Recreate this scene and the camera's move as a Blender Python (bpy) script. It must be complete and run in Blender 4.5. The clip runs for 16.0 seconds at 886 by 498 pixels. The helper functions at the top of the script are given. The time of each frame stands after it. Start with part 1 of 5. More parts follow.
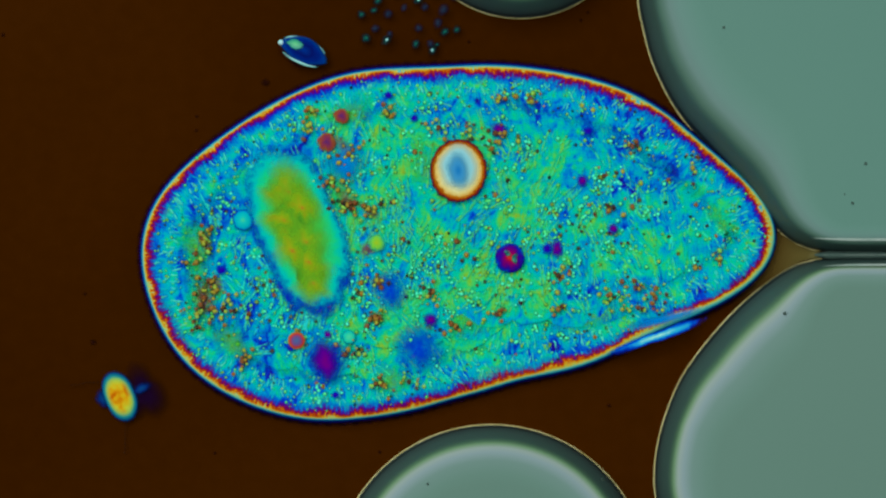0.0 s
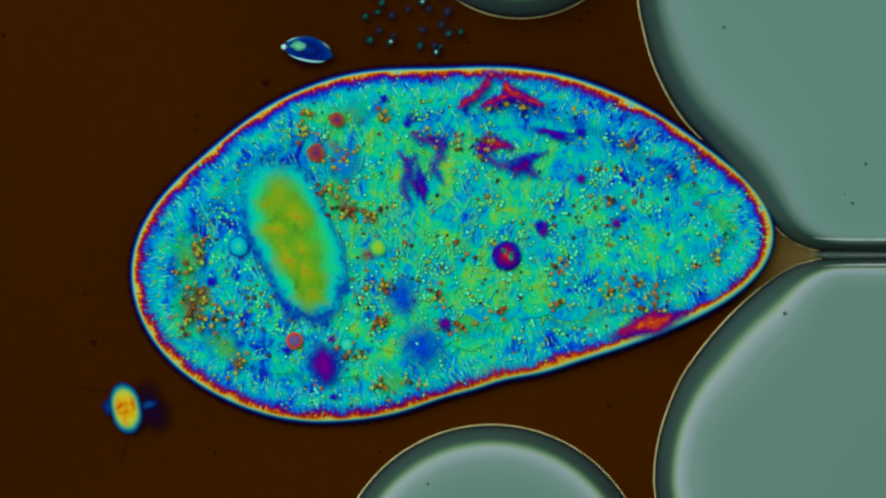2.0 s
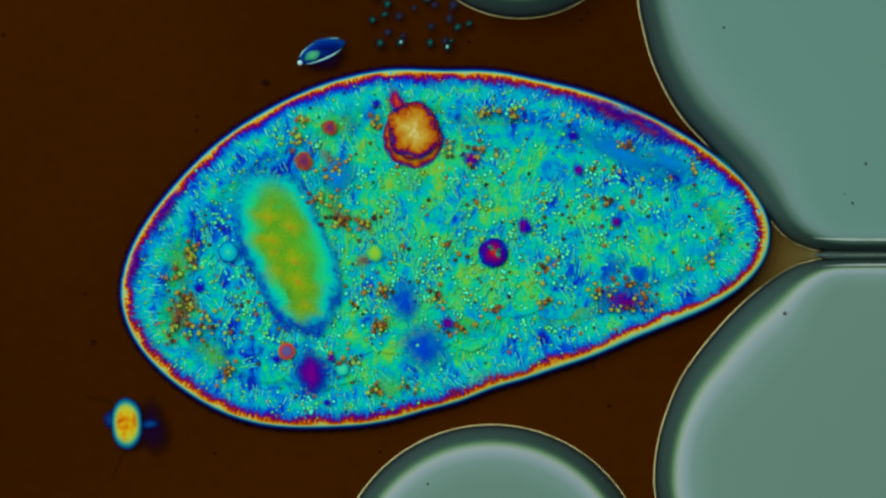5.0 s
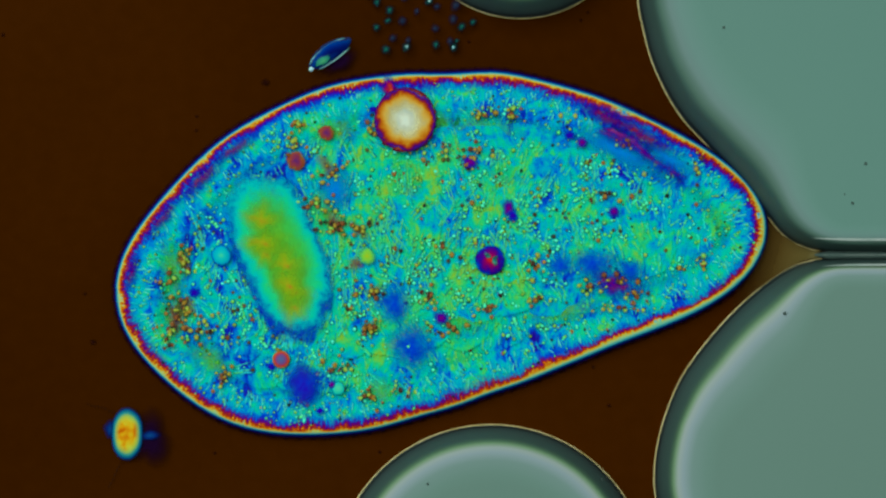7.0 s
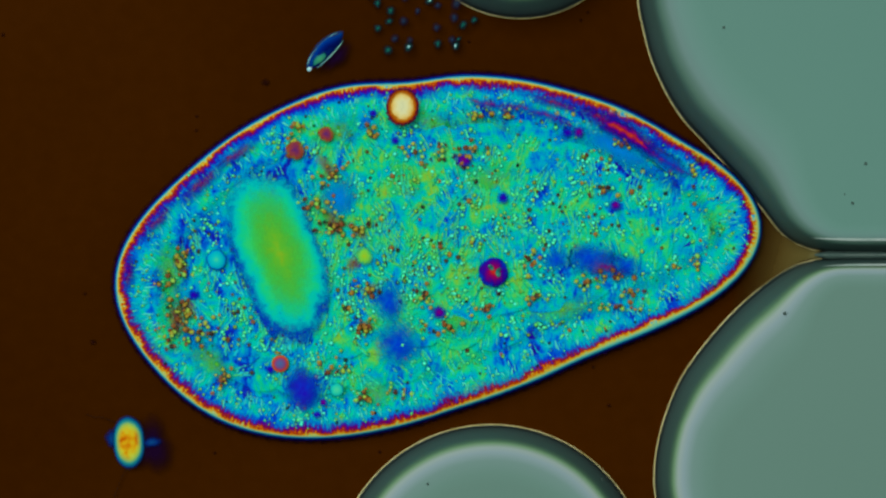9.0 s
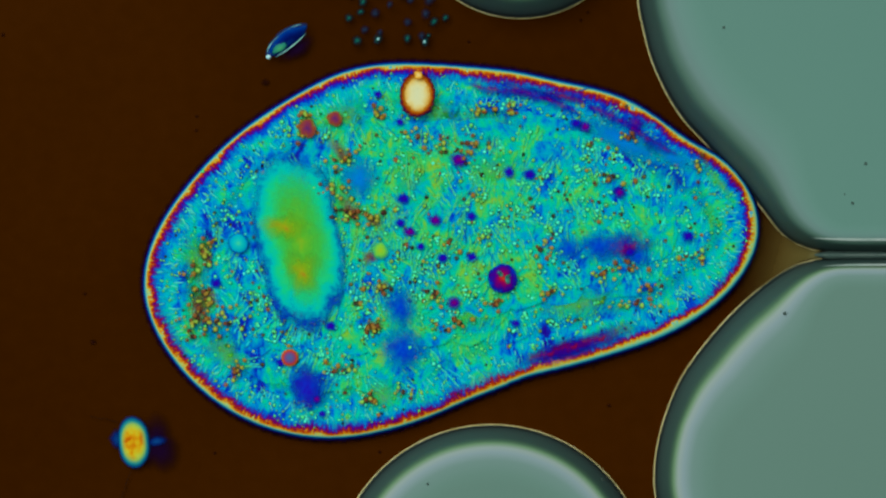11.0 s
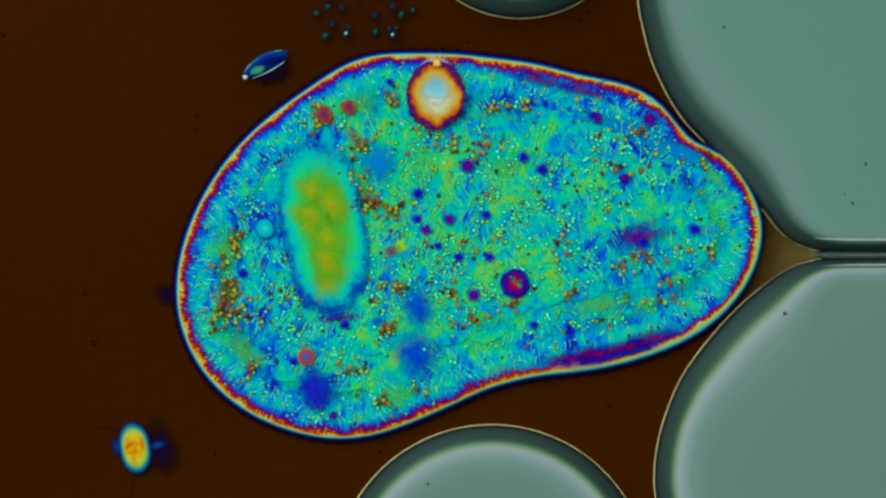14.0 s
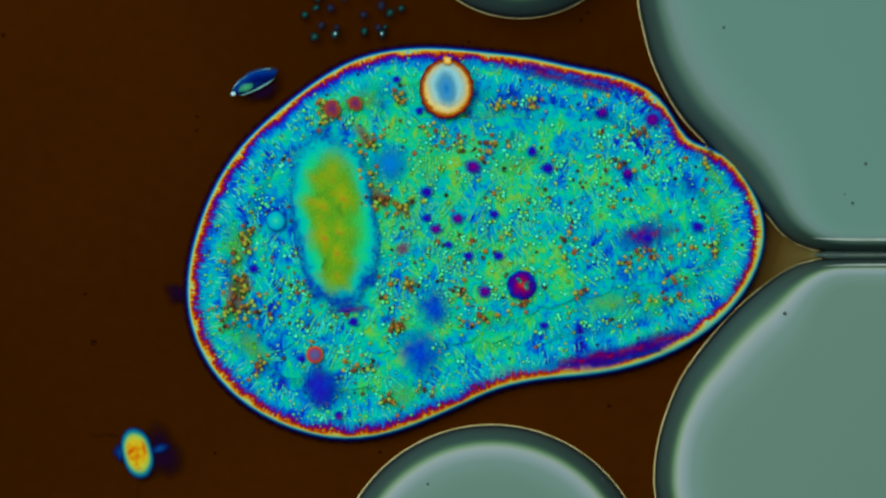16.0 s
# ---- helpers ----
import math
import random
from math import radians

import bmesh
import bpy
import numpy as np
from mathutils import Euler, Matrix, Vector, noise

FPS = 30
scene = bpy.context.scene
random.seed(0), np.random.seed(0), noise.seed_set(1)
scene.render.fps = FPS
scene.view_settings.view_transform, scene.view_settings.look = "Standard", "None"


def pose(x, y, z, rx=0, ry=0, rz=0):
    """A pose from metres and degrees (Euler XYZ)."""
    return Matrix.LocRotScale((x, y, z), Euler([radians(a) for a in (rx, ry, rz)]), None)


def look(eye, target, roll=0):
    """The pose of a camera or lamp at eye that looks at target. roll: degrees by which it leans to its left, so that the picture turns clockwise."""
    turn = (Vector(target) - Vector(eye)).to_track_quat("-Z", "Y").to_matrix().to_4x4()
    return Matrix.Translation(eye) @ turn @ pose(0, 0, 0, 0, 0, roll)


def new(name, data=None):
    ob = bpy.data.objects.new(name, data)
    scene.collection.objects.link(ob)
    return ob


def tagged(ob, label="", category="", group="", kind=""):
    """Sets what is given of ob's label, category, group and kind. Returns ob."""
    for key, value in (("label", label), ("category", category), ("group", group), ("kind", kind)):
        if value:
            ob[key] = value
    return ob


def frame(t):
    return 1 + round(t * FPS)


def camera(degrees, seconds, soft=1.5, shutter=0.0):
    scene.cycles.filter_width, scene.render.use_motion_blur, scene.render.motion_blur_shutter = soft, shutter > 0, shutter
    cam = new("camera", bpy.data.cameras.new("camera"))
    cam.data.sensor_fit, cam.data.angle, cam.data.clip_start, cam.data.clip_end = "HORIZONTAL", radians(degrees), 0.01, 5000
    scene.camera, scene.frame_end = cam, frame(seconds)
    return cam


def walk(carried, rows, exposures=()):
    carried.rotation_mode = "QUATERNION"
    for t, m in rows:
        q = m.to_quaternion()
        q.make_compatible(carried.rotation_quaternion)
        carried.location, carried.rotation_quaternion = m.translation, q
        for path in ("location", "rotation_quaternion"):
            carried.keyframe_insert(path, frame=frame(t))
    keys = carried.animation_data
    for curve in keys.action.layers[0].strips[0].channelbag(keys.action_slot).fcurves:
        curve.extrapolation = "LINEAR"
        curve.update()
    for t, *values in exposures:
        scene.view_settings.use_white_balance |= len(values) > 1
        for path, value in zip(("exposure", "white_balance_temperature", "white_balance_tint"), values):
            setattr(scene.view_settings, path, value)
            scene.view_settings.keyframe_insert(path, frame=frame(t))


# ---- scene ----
# A microscope's view, straight down on a wet slide, built ten thousand times enlarged:
# one metre here is a tenth of a millimetre on the slide.
cam = camera(12, 16.0, soft=2.5)
HIGH = 18.648                      # the lens above the slide
UNIT = 0.0025                      # one pixel of the camera's view on the slide, taken as a quarter micrometre
cam_pose = pose(0, 0, HIGH)
walk(cam, [(0, cam_pose), (16, cam_pose)])

# ---- light: a lamp added above, tilted for relief, and a dim surround ----
world = bpy.data.worlds.new("surround")
scene.world = world
world.use_nodes = True
world.node_tree.nodes["Background"].inputs[0].default_value = (0.93, 1.0, 1.0, 1)
world.node_tree.nodes["Background"].inputs[1].default_value = 0.22
# added lamp, in place of the microscope's light through the slide from below
lamp = new("added_top_lamp", bpy.data.lights.new("added_top_lamp", "SUN"))
lamp.data.energy, lamp.data.angle, lamp.data.color = 2.72, radians(40), (1.0, 0.99, 0.95)
lamp.matrix_world = look((-1.9, 2.1, 9), (0, 0, 0))

MOVES = []                         # (object, rows) for motions()


# ---- plan: pixel places of the camera's view ----
def at(x, y, z=0.0):
    """A pixel of the camera's view (x right, y down, from the upper left corner), shifted to stay there at height z."""
    k = UNIT * (HIGH - z) / HIGH
    return Vector(((x - 784) * k, (441 - y) * k, z))


# ---- materials ----
def rgb(r, g, b):
    return tuple((c / 255 / 12.92 if c <= 10.3 else ((c / 255 + 0.055) / 1.055) ** 2.4) for c in (r, g, b)) + (1.0,)


class Mat:
    def __init__(self, name):
        self.mat = bpy.data.materials.new(name)
        self.mat.use_nodes = True
        self.tree = self.mat.node_tree
        self.tree.nodes.clear()

    def n(self, kind, ins=(), out=0, operation=None, attribute_name=None, data_type=None):
        node = self.tree.nodes.new("ShaderNode" + kind)
        if operation:
            node.operation = operation
        if attribute_name:
            node.attribute_name = attribute_name
        if data_type:
            node.data_type = data_type
        for key, value in dict(ins).items():
            if isinstance(value, bpy.types.NodeSocket):
                self.tree.links.new(value, node.inputs[key])
            else:
                node.inputs[key].default_value = value
        return node.outputs[out] if len(node.outputs) else None

    def attr(self, name, vector=False):
        return self.n("Attribute", out=1 if vector else 2, attribute_name=name)

    def noise(self, vec, scale, detail=3.0, rough=0.55, warp=0.0):
        return self.n("TexNoise", {"Vector": vec, "Scale": scale, "Detail": detail, "Roughness": rough, "Distortion": warp})

    def calc(self, op, a, b=0.0, c=0.0):
        return self.n("Math", {0: a, 1: b, 2: c}, operation=op)

    def ramp(self, fac, stops, smooth="LINEAR"):
        node = self.tree.nodes.new("ShaderNodeValToRGB")
        el = node.color_ramp.elements
        node.color_ramp.interpolation = smooth
        el[0].position, el[0].color = stops[0][0], stops[0][1]
        el[1].position, el[1].color = stops[-1][0], stops[-1][1]
        for p, c in stops[1:-1]:
            el.new(p).color = c
        self.tree.links.new(fac, node.inputs[0])
        return node.outputs[0]

    def mix(self, fac, a, b):
        return self.n("Mix", {0: fac, 6: a, 7: b}, out=2, data_type="RGBA")

    def span(self, v, lo, hi):
        return self.n("MapRange", {0: v, 1: lo, 2: hi})

    def finish(self, color, rough=0.6, spec=0.0, bump=None, depth=0.01, strength=0.5, alpha=None):
        ins = {"Base Color": color, "Roughness": rough, "Specular IOR Level": spec}
        if bump is not None:
            ins["Normal"] = self.n("Bump", {"Height": bump, "Distance": depth, "Strength": strength})
        if alpha is not None:
            ins["Alpha"] = alpha
        self.n("OutputMaterial", {0: self.n("BsdfPrincipled", ins)})
        return self.mat


def olive(m, vec):
    """How far the middle of the cell, beside the nucleus, turns yellow-green: 0 to 1."""
    away = m.n("VectorMath", {0: vec, 1: (7.9, 3.7, 0.0)}, out=1, operation="DISTANCE")
    return m.span(m.calc("MULTIPLY_ADD", m.noise(vec, 0.9, 2.0), 3.0, away), 5.3, 2.3)


def cytoplasm_colour(m, vec, shift=None):
    """Interference colours of the cell's body: indigo where thin, then blue, cyan, teal and green."""
    big = m.calc("MULTIPLY_ADD", m.noise(vec, 0.55, 1.0), 0.6, m.calc("MULTIPLY", m.noise(vec, 1.25, 2.0), 0.75))
    big = m.calc("SUBTRACT", big, 0.175)
    mid = m.noise(vec, 3.0, 3.0, 0.55, 0.6)
    fine = m.noise(vec, 13.0, 3.0, 0.6, 0.8)
    bend = m.n("VectorMath", {0: vec, 1: m.n("VectorMath", {0: m.n("TexNoise", {"Vector": vec, "Scale": 0.9, "Detail": 1.0}, out=1), 1: (0.9, 0.9, 0.0)}, operation="MULTIPLY")}, operation="ADD")
    streak = m.noise(m.n("VectorMath", {0: bend, 1: (14.0, 3.0, 1.0)}, operation="MULTIPLY"), 1.0, 2.0, 0.5, 0.3)
    v = m.calc("MULTIPLY_ADD", big, 0.95, m.calc("MULTIPLY_ADD", mid, 1.15, m.calc("MULTIPLY_ADD", fine, 0.22, m.calc("MULTIPLY", streak, 0.5))))
    v = m.calc("SUBTRACT", m.calc("MULTIPLY", v, 0.6), 0.331)
    v = m.calc("MULTIPLY_ADD", olive(m, vec), 0.06, v)
    flank = m.n("VectorMath", {0: vec, 1: (10.9, 2.2, 0.0)}, out=1, operation="DISTANCE")
    v = m.calc("MULTIPLY_ADD", m.span(m.calc("MULTIPLY_ADD", m.noise(vec, 0.8, 2.0), 2.0, flank), 3.6, 1.2), -0.08, v)
    blunt = m.n("VectorMath", {0: vec, 1: (3.9, 3.8, 0.0)}, out=1, operation="DISTANCE")
    v = m.calc("MULTIPLY_ADD", m.span(m.calc("MULTIPLY_ADD", m.noise(vec, 1.1, 2.0), 2.0, blunt), 3.2, 1.4), -0.06, v)
    if shift:
        v = m.calc("ADD", v, shift(m))
    col = m.ramp(v, [(0.28, rgb(30, 8, 145)), (0.345, rgb(0, 48, 188)), (0.405, rgb(0, 105, 204)), (0.46, rgb(0, 150, 198)),
                     (0.525, rgb(0, 176, 182)), (0.585, rgb(0, 192, 152)), (0.65, rgb(40, 198, 108)), (0.73, rgb(105, 192, 66)), (0.82, rgb(142, 170, 44))])
    return col, m.calc("ADD", fine, streak)


def make_cytoplasm():
    m = Mat("cytoplasm")
    vec = m.attr("rest", True)
    col, fine = cytoplasm_colour(m, vec)
    return m.finish(col, 0.6, 0.0, fine, 0.014, 0.7)


def make_cortex():
    """Pellicle: bands of interference colour by the depth under the cell's edge, ragged by the rods set in it; orders
    below zero paint the dark halo outside it.
    """
    m = Mat("pellicle")
    vec, depth, along, order = m.attr("rest", True), m.attr("depth"), m.attr("along"), m.attr("order")
    col, fine = cytoplasm_colour(m, vec)
    rods = m.noise(m.n("CombineXYZ", {0: m.calc("MULTIPLY", along, 0.3), 1: m.calc("MULTIPLY", depth, 0.035)}), 1.0, 3.0, 0.6)
    broad = m.noise(vec, 2.2, 1.0)
    dots = m.noise(vec, 17.0, 2.0, 0.6)
    rag = m.calc("MULTIPLY_ADD", m.calc("SUBTRACT", rods, 0.5), 30.0, m.calc("MULTIPLY", m.calc("SUBTRACT", broad, 0.5), 34.0))
    rag = m.calc("MULTIPLY_ADD", m.calc("SUBTRACT", dots, 0.5), 22.0, rag)
    amount = m.span(order, 1.8, 10.5)
    d = m.calc("MULTIPLY_ADD", rag, amount, order)
    u = m.calc("DIVIDE", m.calc("ADD", d, 15.0), 75.0)
    band = m.ramp(u, [((x + 15) / 75, c) for x, c in (
        (-15, rgb(46, 22, 2)), (-10, rgb(38, 10, 26)), (-6.5, rgb(28, 5, 76)), (-3.6, rgb(4, 30, 165)), (-1.4, rgb(0, 110, 198)), (0.2, rgb(36, 176, 204)), (1.6, rgb(104, 200, 164)),
        (3.0, rgb(182, 198, 80)), (4.8, rgb(204, 152, 18)), (7.2, rgb(180, 78, 8)), (10.8, rgb(150, 28, 18)), (14.5, rgb(108, 5, 68)), (18.5, rgb(62, 4, 142)), (24, rgb(8, 26, 185)), (33, rgb(0, 78, 205)), (43, rgb(0, 128, 208)))])
    inner = m.span(m.calc("MULTIPLY_ADD", rag, 0.9, depth), 17.0, 35.0)
    mixed = m.mix(inner, band, col)
    fade_out = m.span(depth, -15.0, -5.0)
    fade_in = m.span(m.calc("MULTIPLY_ADD", rag, 1.0, depth), 88.0, 62.0)
    return m.finish(mixed, 0.5, 0.0, rods, 0.01, 0.4, m.calc("MULTIPLY", fade_out, fade_in))


def make_water():
    m = Mat("stained_water")
    vec = m.n("TexCoord", out=3)
    a, b = m.noise(vec, 0.35, 2.0), m.noise(vec, 14.0, 4.0)
    v = m.calc("MULTIPLY_ADD", b, 0.25, m.calc("MULTIPLY", a, 0.75))
    col = m.ramp(v, [(0.3, rgb(45, 19, 0)), (0.5, rgb(51, 23, 0)), (0.7, rgb(57, 27, 1))])
    return m.finish(col, 0.5, 0.0, b, 0.002, 0.3)


def make_bubble(name, crest, fringe):
    """Bubble skin: rim shade, a dark line and a pale crest highlight painted in by distance from the edge."""
    m = Mat(name)
    d = m.attr("band")
    vec = m.n("TexCoord", out=3)
    soft = m.noise(vec, 1.3, 2.0)
    v = m.calc("MULTIPLY_ADD", m.calc("SUBTRACT", soft, 0.5), 0.05, m.calc("DIVIDE", d, 4.0))
    col = m.ramp(v, [(0.0, rgb(66, 92, 84)), (0.022, rgb(58, 80, 78)), (0.034, rgb(22, 30, 36)), (0.05, rgb(58, 82, 80)), (0.12, rgb(66, 95, 90)), (0.2, rgb(66, 96, 88)), (0.25, fringe), (0.29, crest[0]),
                     (0.35, crest[1]), (0.42, crest[2]), (0.55, crest[3]), (0.75, crest[4]), (1.0, crest[5])])
    grain = m.noise(vec, 60.0, 2.0)
    return m.finish(col, 0.5, 0.1, grain, 0.002, 0.2)


def plain(name, stops, scale=8.0, rough=0.5, spec=0.2, detail=4.0, island=False, bump=0.006):
    m = Mat(name)
    vec = m.n("TexCoord", out=3)
    tex = m.noise(vec, scale, detail, 0.6, 0.4)
    if island:
        rnd = m.n("NewGeometry", out=8)
        v = m.calc("MULTIPLY_ADD", m.calc("SUBTRACT", tex, 0.5), 0.35, rnd)
    else:
        v = tex
    return m.finish(m.ramp(v, stops), rough, spec, tex, bump, 0.5)


def rounded(name, stops, noise_amount=0.25, scale=14.0, fade=(0.0, 0.12), spec=0.0, rough=0.45):
    """For rounded bodies: interference colour by thickness (1 in the middle, 0 at the edge), mottled, thinning out at the edge."""
    m = Mat(name)
    h = m.attr("thick")
    vec = m.n("TexCoord", out=3)
    tex = m.calc("MULTIPLY_ADD", m.noise(vec, scale, 3.0, 0.6, 0.4), 0.7, m.calc("MULTIPLY", m.noise(vec, scale * 2.7, 3.0, 0.6, 0.6), 0.45))
    tex = m.calc("SUBTRACT", tex, 0.075)
    v = m.calc("MULTIPLY_ADD", m.calc("SUBTRACT", tex, 0.5), noise_amount, h)
    return m.finish(m.ramp(v, stops), rough, spec, tex, 0.006, 0.4, m.span(m.calc("MULTIPLY_ADD", m.calc("SUBTRACT", tex, 0.5), min(noise_amount, 0.6), h), fade[0], fade[1]) if fade else None)


CYTOPLASM, CORTEX, WATER = make_cytoplasm(), make_cortex(), make_water()
BUBBLE = make_bubble("bubble_skin", (rgb(102, 138, 104), rgb(132, 153, 148), rgb(120, 145, 149), rgb(98, 131, 124), rgb(90, 126, 115), rgb(86, 121, 109)), rgb(76, 112, 86))
BUBBLE_DULL = make_bubble("dull_bubble_skin", (rgb(70, 103, 90), rgb(78, 111, 101), rgb(93, 125, 120), rgb(92, 131, 123), rgb(87, 130, 119), rgb(82, 126, 114)), rgb(66, 98, 88))
RIM_GLINT = plain("bubble_rim_glint", [(0.3, rgb(190, 176, 98)), (0.6, rgb(232, 226, 160))], 30.0, 0.4, 0.2)


def make_fibre():
    m = Mat("fibre")
    vec, pick = m.attr("rest", True), m.n("NewGeometry", out=8)
    col, fine = cytoplasm_colour(m, vec, lambda k: k.calc("MULTIPLY_ADD", k.n("NewGeometry", out=8), 0.22, -0.09))
    tint = m.ramp(pick, [(0.0, rgb(0, 112, 175)), (0.12, rgb(0, 130, 170)), (0.2, rgb(44, 244, 220)), (0.62, rgb(50, 240, 190)), (0.72, rgb(64, 215, 130)), (1.0, rgb(95, 205, 95))])
    warm = m.ramp(pick, [(0.0, rgb(0, 120, 120)), (0.15, rgb(30, 140, 80)), (0.24, rgb(50, 222, 148)), (0.75, rgb(84, 214, 106)), (1.0, rgb(116, 190, 72))])
    return m.finish(m.mix(0.58, col, m.mix(olive(m, vec), tint, warm)), 0.5, 0.0, fine, 0.004, 0.4)


FIBRE = make_fibre()


def make_granule(name, stops, rim, by_object):
    """Beads with refraction painted into the colour: pale in the middle, darker round the rim."""
    m = Mat(name)
    tex = m.noise(m.n("TexCoord", out=3), 60.0, 3.0)
    pick = m.n("ObjectInfo", out=5) if by_object else m.n("NewGeometry", out=8)
    v = m.calc("MULTIPLY_ADD", m.calc("SUBTRACT", tex, 0.5), 0.3, pick)
    h = m.attr("thick")
    col = m.mix(m.span(h, 0.25, 0.8), m.ramp(v, rim), m.ramp(v, stops))
    return m.finish(col, 0.4, 0.04, tex, 0.002, 0.4, m.span(h, 0.02, 0.82))


GRANULE = make_granule("granule", [(0.0, rgb(74, 248, 212)), (0.3, rgb(74, 242, 172)), (0.52, rgb(86, 226, 114)), (0.66, rgb(114, 190, 68)), (0.78, rgb(108, 132, 48)), (0.88, rgb(88, 76, 42)), (1.0, rgb(20, 40, 44))],
                       [(0.0, rgb(0, 80, 118)), (0.4, rgb(0, 82, 90)), (0.7, rgb(10, 70, 50)), (1.0, rgb(30, 38, 28))], False)
BROWN_GRANULE = make_granule("brown_granule", [(0.0, rgb(130, 206, 86)), (0.22, rgb(156, 174, 60)), (0.46, rgb(154, 128, 46)), (0.7, rgb(134, 84, 42)), (0.9, rgb(84, 54, 42)), (1.0, rgb(36, 36, 36))],
                             [(0.0, rgb(30, 120, 60)), (0.35, rgb(80, 120, 40)), (0.65, rgb(110, 86, 36)), (1.0, rgb(84, 50, 36))], True)
ROD = plain("trichocyst", [(0.0, rgb(10, 20, 165)), (0.2, rgb(0, 75, 195)), (0.45, rgb(0, 150, 200)), (0.7, rgb(20, 200, 195)), (1.0, rgb(90, 220, 180))], 20.0, 0.5, 0.0, island=True, bump=0.001)
NUCLEUS = rounded("nucleus", [(0.0, rgb(0, 118, 205)), (0.09, rgb(0, 152, 200)), (0.22, rgb(0, 184, 172)), (0.36, rgb(16, 195, 132)), (0.55, rgb(50, 197, 92)), (0.9, rgb(84, 195, 58))], 0.6, 12.0, (0.0, 0.2))
NUCLEUS_CORE = rounded("nucleus_core", [(0.0, rgb(84, 195, 56)), (0.35, rgb(110, 190, 40)), (0.65, rgb(134, 180, 26)), (0.95, rgb(152, 156, 24)), (1.25, rgb(168, 122, 34))], 1.4, 15.0, (0.0, 1.0))
NUCLEUS_HEART = rounded("nucleus_heart", [(0.0, rgb(46, 197, 96)), (0.4, rgb(74, 195, 66)), (0.8, rgb(98, 188, 46)), (1.2, rgb(120, 176, 36))], 1.2, 18.0, (0.0, 1.0))
NUCLEUS_SHADE = rounded("nuclear_envelope", [(0.0, rgb(0, 100, 205)), (0.1, rgb(0, 60, 198)), (0.2, rgb(8, 25, 180)), (1.0, rgb(25, 5, 160))], 0.45, 9.0, (0.0, 0.2))
VACUOLE = rounded("vacuole_fluid", [(0.0, rgb(180, 112, 22)), (0.08, rgb(200, 152, 56)), (0.2, rgb(210, 192, 112)), (0.4, rgb(208, 210, 156)), (1.0, rgb(196, 214, 184))], 0.3, 12.0, None)
VACUOLE_MIDDLE = rounded("vacuole_centre", [(0.0, rgb(216, 214, 165)), (0.4, rgb(208, 218, 184)), (1.0, rgb(192, 216, 200))], 0.8, 16.0, (0.0, 0.8))
PORE = rounded("gold_pore", [(0.0, rgb(190, 110, 20)), (0.4, rgb(215, 165, 50)), (1.0, rgb(228, 212, 130))], 0.3, 14.0, (0.0, 0.4))


def make_vacuole_skin():
    """Interference bands round the filling vacuole, clearing towards its middle."""
    m = Mat("vacuole_skin")
    h, vec = m.attr("thick"), m.n("TexCoord", out=3)
    tex = m.noise(vec, 16.0, 3.0, 0.6, 0.4)
    v = m.calc("MULTIPLY_ADD", m.calc("SUBTRACT", tex, 0.5), 0.5, h)
    col = m.ramp(v, [(0.0, rgb(20, 20, 165)), (0.05, rgb(70, 4, 110)), (0.1, rgb(122, 20, 36)), (0.16, rgb(164, 76, 10)), (0.25, rgb(184, 128, 28)), (0.38, rgb(196, 170, 76)), (0.55, rgb(204, 200, 136))])
    return m.finish(col, 0.45, 0.0, tex, 0.004, 0.4, m.calc("MULTIPLY", m.span(v, 0.66, 0.34), m.span(v, -0.06, 0.06)))


VACUOLE_SKIN = make_vacuole_skin()
VACUOLE_EYE = rounded("vacuole_middle", [(0.0, rgb(208, 216, 176)), (0.18, rgb(176, 208, 192)), (0.4, rgb(130, 194, 204)), (0.9, rgb(96, 178, 204))], 0.25, 8.0, (0.0, 0.35))
VACUOLE_DEEP = rounded("vacuole_deep_middle", [(0.0, rgb(110, 186, 206)), (0.4, rgb(66, 152, 198)), (0.9, rgb(26, 118, 184))], 0.25, 8.0, (0.0, 0.6))
VACUOLE_FILM = rounded("vacuole_film", [(0.0, rgb(30, 8, 140)), (0.07, rgb(76, 4, 90)), (0.15, rgb(134, 26, 26)), (0.28, rgb(166, 84, 12)), (0.46, rgb(178, 128, 28)), (0.75, rgb(186, 158, 58)), (1.05, rgb(196, 198, 130))], 1.4, 14.0, (-0.1, 0.15))
VACUOLE_RIM = rounded("vacuole_rim", [(0.0, rgb(30, 5, 110)), (0.18, rgb(60, 5, 60)), (0.38, rgb(110, 30, 10)), (0.58, rgb(145, 62, 8)), (0.8, rgb(170, 98, 14)), (1.0, rgb(184, 130, 32))], 0.8, 40.0, (0.0, 0.14))
SHRUNK = rounded("shrunk_patch", [(0.0, rgb(0, 110, 205)), (0.2, rgb(0, 50, 190)), (0.46, rgb(20, 10, 165)), (0.76, rgb(52, 0, 148)), (1.05, rgb(104, 2, 104))], 2.3, 15.0, (0.0, 0.55))
LIP = rounded("pale_lip", [(0.0, rgb(10, 10, 110)), (0.2, rgb(0, 40, 175)), (0.4, rgb(0, 95, 205)), (0.65, rgb(40, 175, 212)), (0.9, rgb(150, 222, 205))], 0.9, 12.0, (0.0, 0.3))
# painted halo and shadow beside the small cells; also the tuft of cilia
SHADE_AND_TUFT = rounded("dark_shade_and_tuft", [(0.0, rgb(44, 18, 8)), (0.3, rgb(32, 10, 20)), (0.7, rgb(24, 6, 34))], 0.4, 10.0, (0.0, 0.7))
